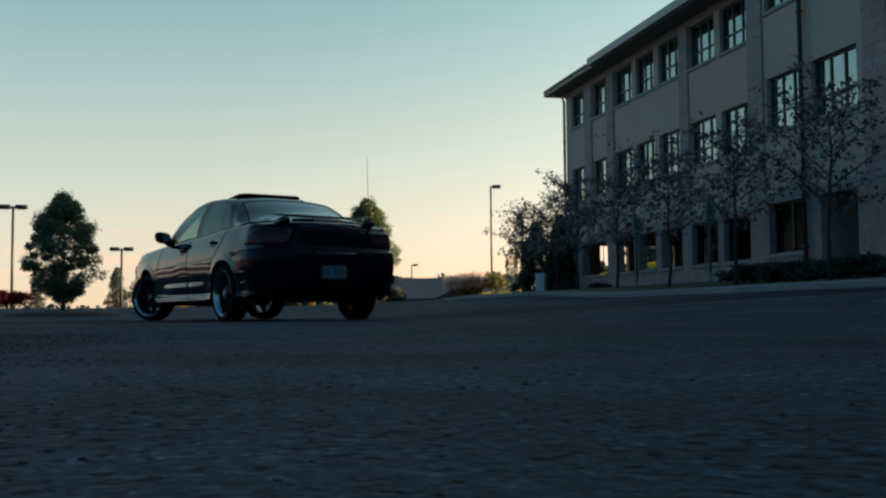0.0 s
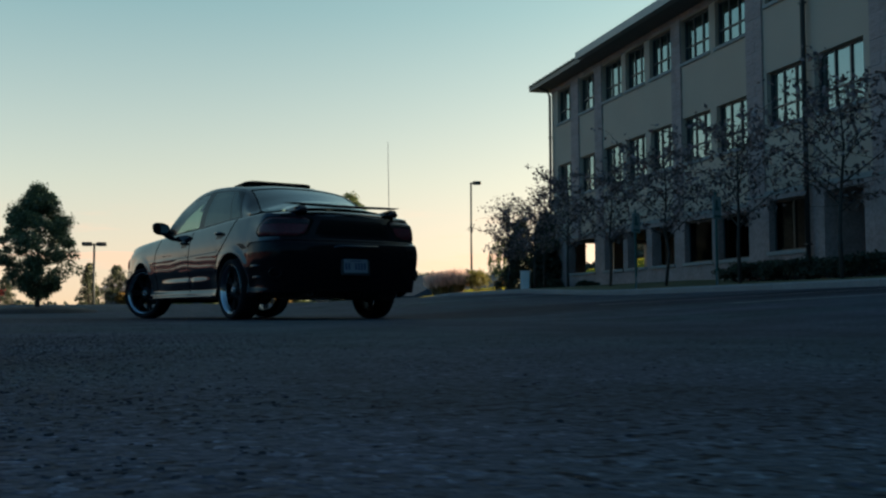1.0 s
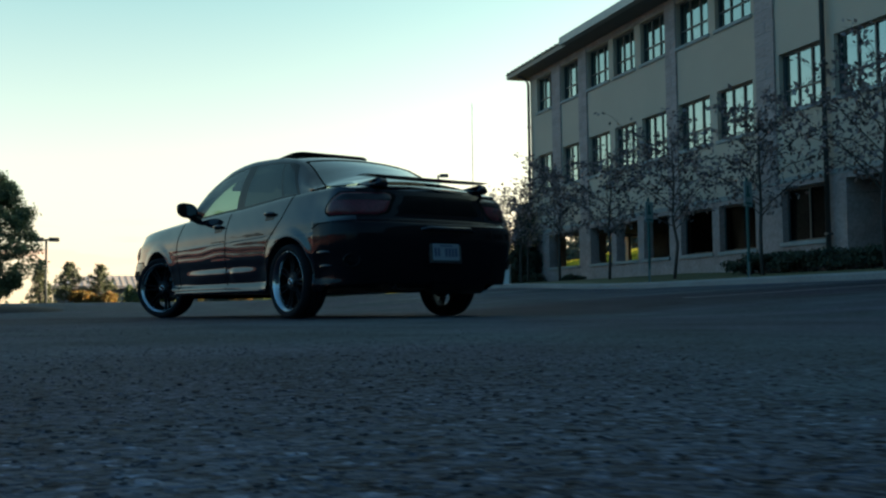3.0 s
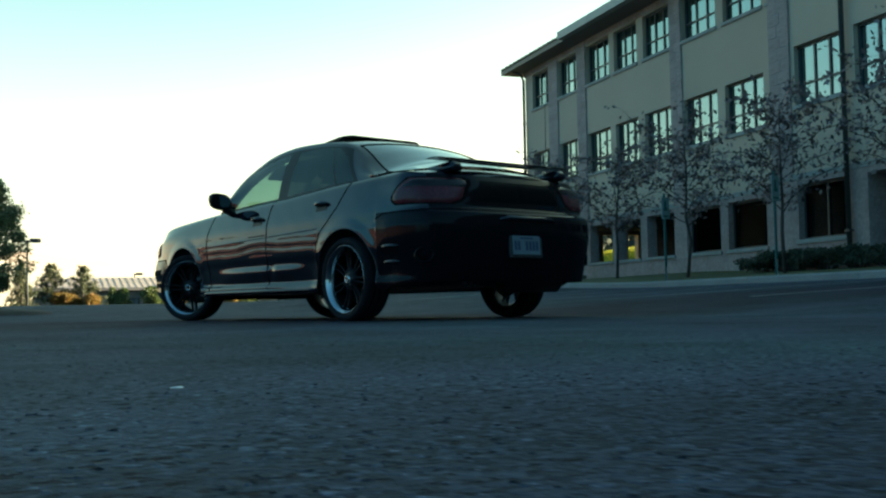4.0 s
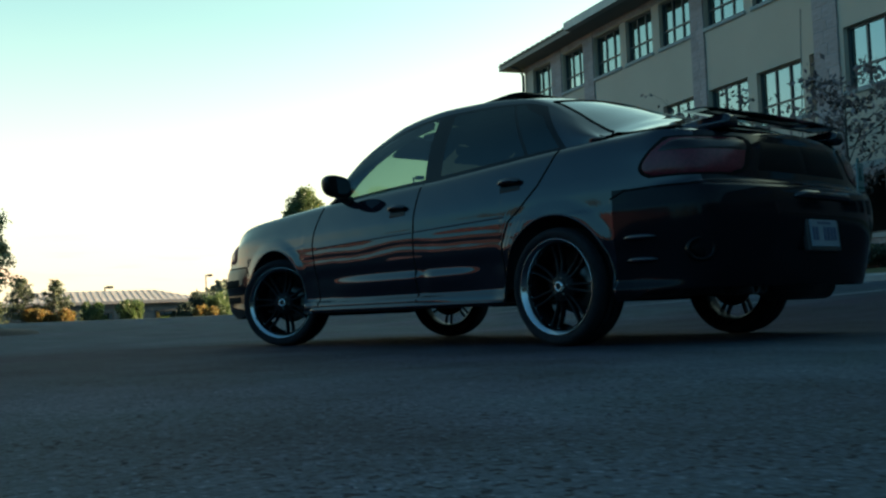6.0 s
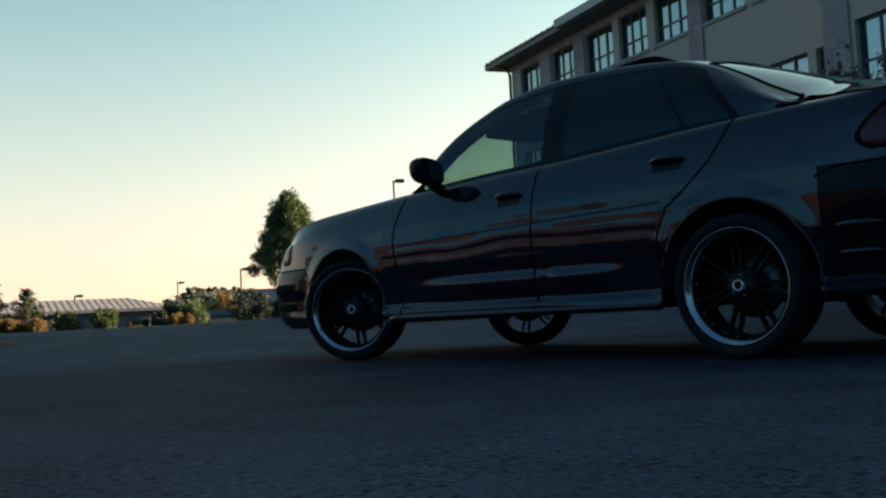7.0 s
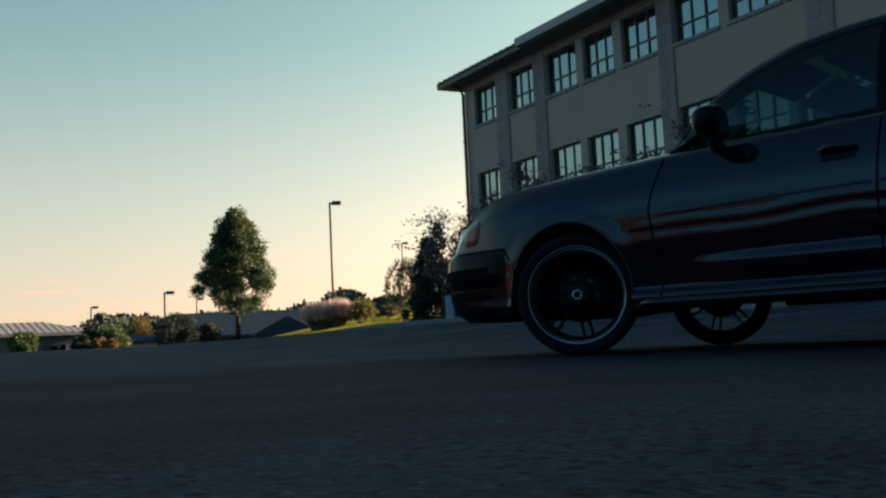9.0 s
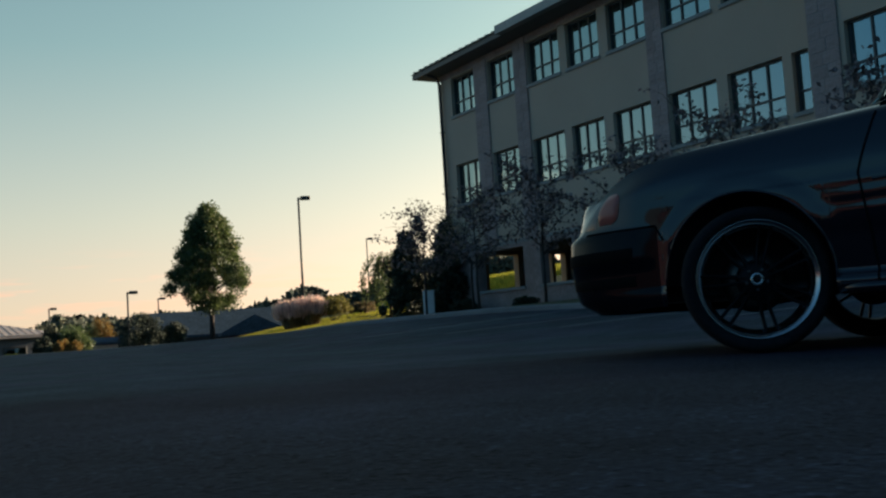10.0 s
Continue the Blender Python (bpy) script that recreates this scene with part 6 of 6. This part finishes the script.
post = thing("marker_post", "thin pale post behind the cabinet", "post", pose(24.57, 24.81, 0.75))
part("post", box_bm(-0.03, -0.03, -0.1, 0.03, 0.03, 2.2), "galv", post)

# ---- shrubs along the strip, ornamental grass, far planting ----
for k, (s, d, w, h) in enumerate([(-8.8, -1.3, 1.5, 0.5), (-9.8, -1.25, 1.6, 0.56), (-10.9, -1.2, 1.6, 0.52), (-12.0, -1.3, 1.6, 0.55), (-13.1, -1.35, 1.6, 0.5), (-14.3, -1.4, 1.6, 0.56), (-15.6, -1.4, 1.6, 0.55), (-17.2, -1.4, 1.7, 0.6), (6.8, -0.9, 1.1, 0.6), (3.2, -0.8, 0.9, 0.4)]):
    p = plan(s, d)
    shrub("low_shrub", "low dark clipped shrub against the wall", p.x, p.y, ground_z(s, d), w, h, 60 + k, "needle", 0.07, 4200, "shrubs along the wall")


def reed_clump(x, y, z, width, height, seed):
    rng = np.random.default_rng(seed)
    ob = thing("pampas_grass", "tall ornamental grass with pale pink plumes", "grass clump", pose(x, y, z))
    blades, plumes = [], []
    for k in range(1100):
        w, r = rng.uniform(0, 2 * math.pi), math.sqrt(rng.uniform(0, 1)) * width * 0.4
        p = Vector((math.cos(w) * r, math.sin(w) * r, 0))
        out = Vector((math.cos(w), math.sin(w), 0)) * (0.18 + 0.25 * r) * rng.uniform(0.3, 1.5)
        h = height * rng.uniform(0.45, 0.95) * (1 - 0.25 * (r / (width * 0.4)) ** 2)
        t = p + out + Vector((0, 0, h))
        m = p.lerp(t, 0.55) - out * 0.12
        a = Vector((-math.sin(w), math.cos(w), 0)) * 0.012
        blades.append(([p - a, p + a, m + a, t, m - a], [(0, 1, 2, 4), (4, 2, 3)]))
        if k % 4:
            d = (t - m).normalized()
            c = Vector(rng.normal(size=3)).cross(d).normalized() * 0.045
            q = t + d * 0.34 + Vector((0, 0, 0.05))
            e = c.cross(d)
            for u in (c, e):
                plumes.append(([t - d * 0.05, t + d * 0.12 + u, q, t + d * 0.12 - u], [(0, 1, 2, 3)]))
    part("tuft", mesh_of("tuft", *join_parts(blades)), "reed", ob)
    part("plume_crown", mesh_of("plume_crown", *join_parts(plumes)), "plume", ob, "pale pink feathery plumes")


for x, y, w, seed in ((25.85, 34.5, 0.95, 71), (26.45, 34.0, 0.9, 72)):
    reed_clump(x, y, ground_z(*to_plan(x, y)), w, 1.08, seed)
for k, (x, y, w, h, leaf) in enumerate([(27.2, 33.3, 1.5, 1.35, "leaf_olive"), (30.19, 34.44, 1.3, 0.6, "reed")]):
    shrub("verge_shrub", "rounded golden-green shrub on the lawn", x, y, ground_z(*to_plan(x, y)), w, h, 80 + k, leaf, 0.1, 2500, "shrubs on the lawn")
for k, (x, y, top, w, leaf, what) in enumerate([
        (17.49, 49.56, 1.35, 1.3, "leaf_green", "small rounded green shrub"), (19.19, 48.79, 1.41, 1.5, "leaf_green", "small rounded green shrub"),
        (13.62, 47.21, 1.05, 1.2, "leaf_yellow", "low orange autumn shrub"), (14.73, 46.80, 0.93, 1.2, "leaf_yellow", "low orange autumn shrub"),
        (24.20, 49.84, 1.05, 1.3, "leaf_yellow", "bright orange autumn shrub"), (23.68, 51.14, 1.20, 1.2, "needle", "brownish green shrub"),
        (28.13, 55.44, 1.81, 2.0, "leaf_green", "rounded green shrub"), (27.09, 56.46, 1.91, 1.2, "needle", "dark round shrub"), (30.08, 51.93, 2.22, 3.0, "needle", "large dark brownish shrub"),
        (32.19, 51.74, 1.81, 1.6, "needle", "dark shrub"), (43.30, 76.85, 3.12, 2.4, "leaf_yellow", "yellowing shrub"), (41.60, 77.50, 2.71, 4.0, "leaf_green", "green shrub")]):
    g = ground_z(*to_plan(x, y))
    shrub("far_shrub", what + " below the lot's far edge", x, y, g, w, (top - g) * 1.08, 90 + k, leaf, 0.11, 9500, "shrubs beyond the lot")
shrub("red_shrub", "bright red autumn shrub beyond the lot", 3.43, 33.91, ground_z(*to_plan(3.43, 33.91)), 1.8, 0.8, 120, "leaf_red", 0.10, 4000, depth=1.5)
shrub("hedge", "dense dark hedge by the building corner", 25.4, 26.9, 0.68, 1.9, 2.2, 121, "needle", 0.10, 9000)
fence = thing("picket_fence", "short dark metal picket fence on the lawn", "fence", pose(25.81, 30.30, 0.65, 0, 0, -45))
for z in (0.08, 0.36):
    part("rail", box_bm(-0.6, -0.012, z, 0.6, 0.012, z + 0.03), "galv", fence)
picket_me = mesh_of("picket", [(a, b, c) for c in (-0.1, 0.46) for a, b in ((-0.012, -0.01), (0.012, -0.01), (0.012, 0.01), (-0.012, 0.01))],
                    [(0, 1, 5, 4), (1, 2, 6, 5), (2, 3, 7, 6), (3, 0, 4, 7), (4, 5, 6, 7)])
for k in range(13):
    part("picket", picket_me, "galv", fence, "", pose(-0.58 + 0.0967 * k, 0, 0))

# ---- low building with a pale seamed roof ----
def gable_house(name, label, x, y, z, length, depth, wall_h, roof_h, turn, wall, roofmat, ribs=False, hip=0.0):
    ob = thing(name, label, "building", pose(x, y, z, 0, 0, turn))
    part("wall", merge([box_bm(-length / 2, -depth / 2, 0, length / 2, -depth / 2 + 0.3, wall_h), box_bm(-length / 2, depth / 2 - 0.3, 0, length / 2, depth / 2, wall_h),
                        box_bm(-length / 2, -depth / 2 + 0.3, 0, -length / 2 + 0.3, depth / 2 - 0.3, wall_h), box_bm(length / 2 - 0.3, -depth / 2 + 0.3, 0, length / 2, depth / 2 - 0.3, wall_h)]), wall, ob)
    a, b, o = length / 2 + 0.5, depth / 2 + 0.5, 0.18
    vs = [(-a, -b, wall_h), (a, -b, wall_h), (a, b, wall_h), (-a, b, wall_h), (-a + hip, 0, wall_h + roof_h), (a - hip, 0, wall_h + roof_h)]
    vs += [(p[0], p[1], p[2] + o) for p in vs[:4]]
    r = part("roof", mesh_of("roof", vs, [(6, 7, 5, 4), (7, 8, 5), (8, 9, 4, 5), (9, 6, 4), (0, 1, 7, 6), (1, 2, 8, 7), (2, 3, 9, 8), (3, 0, 6, 9), (3, 2, 1, 0)]), roofmat, ob)
    if ribs:
        bits = []
        n = int(2 * a / 0.42)
        for k in range(n):
            px = -a + 0.21 + 0.42 * k
            u = min(1.0, (a - abs(px)) / max(hip, 0.01)) if hip else 1.0
            q = box_bm(px - 0.03, 0, 0, px + 0.03, 1, 0.03)
            for v in q.verts:
                f = v.co.y * u
                v.co.y, v.co.z = -b + b * f, wall_h + o + (roof_h - o) * f + v.co.z - 0.01
            bits.append(q)
        tagged(part("roof_seams", merge(bits), "roof_rib", r), kind="stuff")
    for k in range(int(length // 4)):
        px = -length / 2 + 2 + 4 * k
        w = part("window", box_bm(px - 0.7, -depth / 2 - 0.05, 0.9, px + 0.7, -depth / 2 + 0.02, wall_h - 0.5, 0.02), "frame", ob)
        part("pane", mesh_of("pane", [(px - 0.62, -depth / 2 - 0.054, 0.98), (px + 0.62, -depth / 2 - 0.054, 0.98), (px + 0.62, -depth / 2 - 0.054, wall_h - 0.58), (px - 0.62, -depth / 2 - 0.054, wall_h - 0.58)], [(0, 1, 2, 3)]), "glass", w)
    return ob


gable_house("low_building", "low grey building with a pale seamed metal roof", 23.71, 63.80, -2.05, 12.0, 6, 3.5, 0.95, -17, "siding", "roof_far", True, 2.7)
gable_house("far_house", "grey-blue house with a wide shingle roof below the lot", 42.10, 59.77, -2.1, 11, 8, 3.0, 1.9, -36, "siding", "shingle")
gable_house("far_house", "brown house with a steep gable below the lot", 37.69, 51.19, -2.2, 4, 3.0, 3.0, 1.2, 54, "brick", "shingle")
gable_house("white_shed", "small white shed with a blue-grey roof", 35.70, 64.47, -2.6, 1.8, 2.4, 3.4, 0.55, -33, "white", "shingle")

# ---- far woods on low hills, and unseen tree rows added for reflections ----
def woods():
    rng = np.random.default_rng(5)
    vs, fs = [], []
    for k in range(1900):
        # direction, from +y towards +x; the hills rise to the right
        a = rng.uniform(-0.6, 1.1) if k < 600 else rng.uniform(0.44, 1.02)
        dist = rng.uniform(120, 290)
        rise = 0.5 + 1.55 * smooth01(0.43, 0.53, a) + 0.75 * smooth01(0.65, 0.76, a) + 1.6 * smooth01(0.79, 0.86, a)
        rise *= 0.93 + 0.1 * math.sin(a * 61) + 0.07 * math.sin(a * 143 + 1)
        x, y = -5 + math.sin(a) * dist, math.cos(a) * dist
        r = rng.uniform(1.6, 3.4)
        top = dist * math.tan(radians(rise)) - 0.7 * r
        zc = max(-2.5, top - rng.uniform(0, 1) ** 2.2 * (top + 3.0))
        n = 160
        d = rng.normal(size=(n, 3))
        d /= np.linalg.norm(d, axis=1)[:, None]
        sp = d * r * rng.uniform(0.5, 1.0, n)[:, None] * np.array([1, 1, 0.75]) + np.array([x, y, zc])
        v, f = leaf_quads(sp, 0.8, rng, 0, 0.8)
        o = len(vs)
        vs += v
        fs += [[i + o for i in g] for g in f]
    # unseen tree rows behind and beside the walk, added to darken the car's reflections
    for k in range(420):
        x, y = rng.uniform(-75, 40), -58 - rng.uniform(0, 8)
        if k % 3 == 0:
            x, y = -105 - rng.uniform(0, 8), rng.uniform(-60, 130)
        r = rng.uniform(2.0, 3.6)
        zc = rng.uniform(0.5, 9.5)
        d = rng.normal(size=(60, 3))
        d /= np.linalg.norm(d, axis=1)[:, None]
        v, f = leaf_quads(d * r * rng.uniform(0.4, 1.0, 60)[:, None] + np.array([x, y, zc]), 1.6, rng, 0, 0.8)
        o = len(vs)
        vs += v
        fs += [[i + o for i in g] for g in f]
    tagged(part("far_woods", mesh_of("far_woods", vs, fs), "cloud"), "wooded low hills on the horizon, with added unseen tree rows behind", "woods", kind="stuff")


woods()

# ---- painted lines, cracks and loose grit on the asphalt ----
def on_lot(pts, width, name, mat, label, lift=0.004):
    vs, fs = [], []
    for k, (x, y) in enumerate(pts):
        a, b = Vector(pts[max(k - 1, 0)]), Vector(pts[min(k + 1, len(pts) - 1)])
        t = (b - a).normalized()
        for w in (-0.5, 0.5):
            px, py = x - t.y * width * w, y + t.x * width * w
            vs.append((px, py, lot_world(px, py) + lift))
    fs = [(2 * k, 2 * k + 1, 2 * k + 3, 2 * k + 2) for k in range(len(pts) - 1)]
    return tagged(part(name, mesh_of(name, vs, fs), mat), label, "marking", kind="structure")


for k in range(10):
    s0 = -34.3 + 3.15 * k
    pts = [tuple(plan(s0, -11.0 + 5.0 * j / 12).xy) for j in range(13)]
    on_lot(pts, 0.10, "bay_line", "line", "worn pale parking bay line")


def stones(name, label, x, y, low, high, seed):
    """Small blunt stones bedded in the surface, each with its own size, turn and tilt."""
    rng = np.random.default_rng(seed)
    n = len(x)
    z = np.array([lot_world(a, b) for a, b in zip(x, y)])
    r = rng.uniform(low, high, n) * rng.uniform(0.6, 1.0, n)
    turn = rng.uniform(0, 2 * np.pi, n)
    vs = np.zeros((n, 8, 3))
    for k in range(4):
        w = turn + k * np.pi / 2
        for ring, spread, lift in ((0, 1.0, -0.15), (1, 0.6, 0.34)):
            q = r * spread * rng.uniform(0.7, 1.3, n)
            vs[:, 4 * ring + k, 0] = x + np.cos(w + 0.3 * ring) * q
            vs[:, 4 * ring + k, 1] = y + np.sin(w + 0.3 * ring) * q
            vs[:, 4 * ring + k, 2] = z + r * lift * rng.uniform(0.6, 1.3, n)
    o = (np.arange(n) * 8)[:, None, None]
    quads = np.array([(0, 1, 5, 4), (1, 2, 6, 5), (2, 3, 7, 6), (3, 0, 4, 7), (4, 5, 6, 7)])[None]
    fs = (o + quads).reshape(-1, 4)
    tagged(part(name, mesh_of(name, vs.reshape(-1, 3).tolist(), fs.tolist()), "grit"), label, "gravel", kind="stuff")


rng = np.random.default_rng(9)
# the coarse old surface beside the walk, thinning out across its ragged edge
y = rng.uniform(-10.6, -1.0, 110000)
x = -5.0 + rng.uniform(-0.3, 2.6, 110000)
side = x - 0.5 * y + 0.5 + 0.10 * np.sin(3.1 * y) + 0.06 * np.sin(11 * y + 5 * x)
keep = rng.uniform(0, 1, 110000) < np.clip(0.40 - 1.2 * side, 0.08, 0.9) * np.clip((-4.6 - y) / 2.6, 0.05, 1.0)
stones("surface_stones", "coarse bedded stones of the worn asphalt", x[keep], y[keep], 0.002, 0.0060, 15)
y = rng.uniform(-10.6, 4.0, 7000)
stones("loose_grit", "loose grit on the worn asphalt", -3.6 + rng.uniform(-1.6, 2.6, 7000), y, 0.0015, 0.004, 16)
vs = [(math.cos(w) * r * (1 + 0.25 * math.sin(3 * w)), math.sin(w) * r * 0.7, h + 0.0004 * math.sin(2 * w)) for r, h in ((0.009, 0.0005), (0.0075, 0.002), (0.0035, 0.0018)) for w in steps(0, 2 * math.pi, 12)[:-1]]
fs = [(12 * i + k, 12 * i + (k + 1) % 12, 12 * i + 12 + (k + 1) % 12, 12 * i + 12 + k) for i in range(2) for k in range(12)] + [tuple(range(24, 36))]
tagged(part("litter_scrap", mesh_of("litter_scrap", vs, fs, True), "white", m=pose(-4.365, -4.797, lot_world(-4.365, -4.797))), "small crumpled pale scrap lying on the asphalt", "litter")
# low dark mound added to raise the foot of the lot's tree
rings = [(1.3, -0.05), (1.2, 0.06), (1.0, 0.11), (0.6, 0.15), (0.0001, 0.17)]
vs = [(2.19 + math.cos(w / 28 * 2 * math.pi) * r * 1.3, 19.95 + math.sin(w / 28 * 2 * math.pi) * r, lot_world(2.19, 19.95) + h) for r, h in rings for w in range(28)]
fs = [(i * 28 + k, i * 28 + (k + 1) % 28, (i + 1) * 28 + (k + 1) % 28, (i + 1) * 28 + k) for i in range(4) for k in range(28)]
tagged(part("mulch_bed", mesh_of("mulch_bed", vs, fs, True), "bark"), "low dark mound added under a tree", "planting bed", kind="structure")

# ---- brick school across the lot, guessed from the car's shine and shaped for it ----
def school():
    rng = random.Random(4)
    ob = thing("brick_school", "unseen long low red brick building, uneven roofline and pale band shaped for reflections", "building", pose(-34, 34, 0.0, 0, 0, 90))
    x = -28.0
    while x < 75:
        w = rng.uniform(5, 13)
        h = rng.uniform(4.4, 6.6)
        part("plinth", box_bm(x, -0.1, 0, x + w - 0.02, 10, 0.9), "palewall", ob)
        part("brick_wall", box_bm(x, 0, 0.9, x + w - 0.02, 10, h * 0.62, 0.05), "brick", ob)
        part("pale_course", box_bm(x, -0.06, 2.6, x + w - 0.02, -0.001, 2.85), "palewall", ob)
        part("pale_band", box_bm(x, -0.05, h * 0.62, x + w - 0.02, 10, h * 0.62 + 0.35), "palewall", ob)
        vs = [(x, -0.4, h * 0.62 + 0.36), (x + w - 0.02, -0.4, h * 0.62 + 0.36), (x + w - 0.02, 10, h * 0.62 + 0.36), (x, 10, h * 0.62 + 0.36), (x + w * 0.3, 4, h), (x + w * 0.7, 4, h)]
        part("roof", mesh_of("roof", vs, [(0, 1, 5, 4), (1, 2, 5), (2, 3, 4, 5), (3, 0, 4), (3, 2, 1, 0)]), "shingle", ob)
        # dark strips added to break up the red reflected in the car
        for z0, z1 in ((1.25, 1.80), (2.15, 2.35), (3.0, 3.25)):
            part("window_ribbon", box_bm(x + 0.2, -0.05, z0, x + w - 0.4, -0.002, z1), "frame", ob)
        x += w


school()
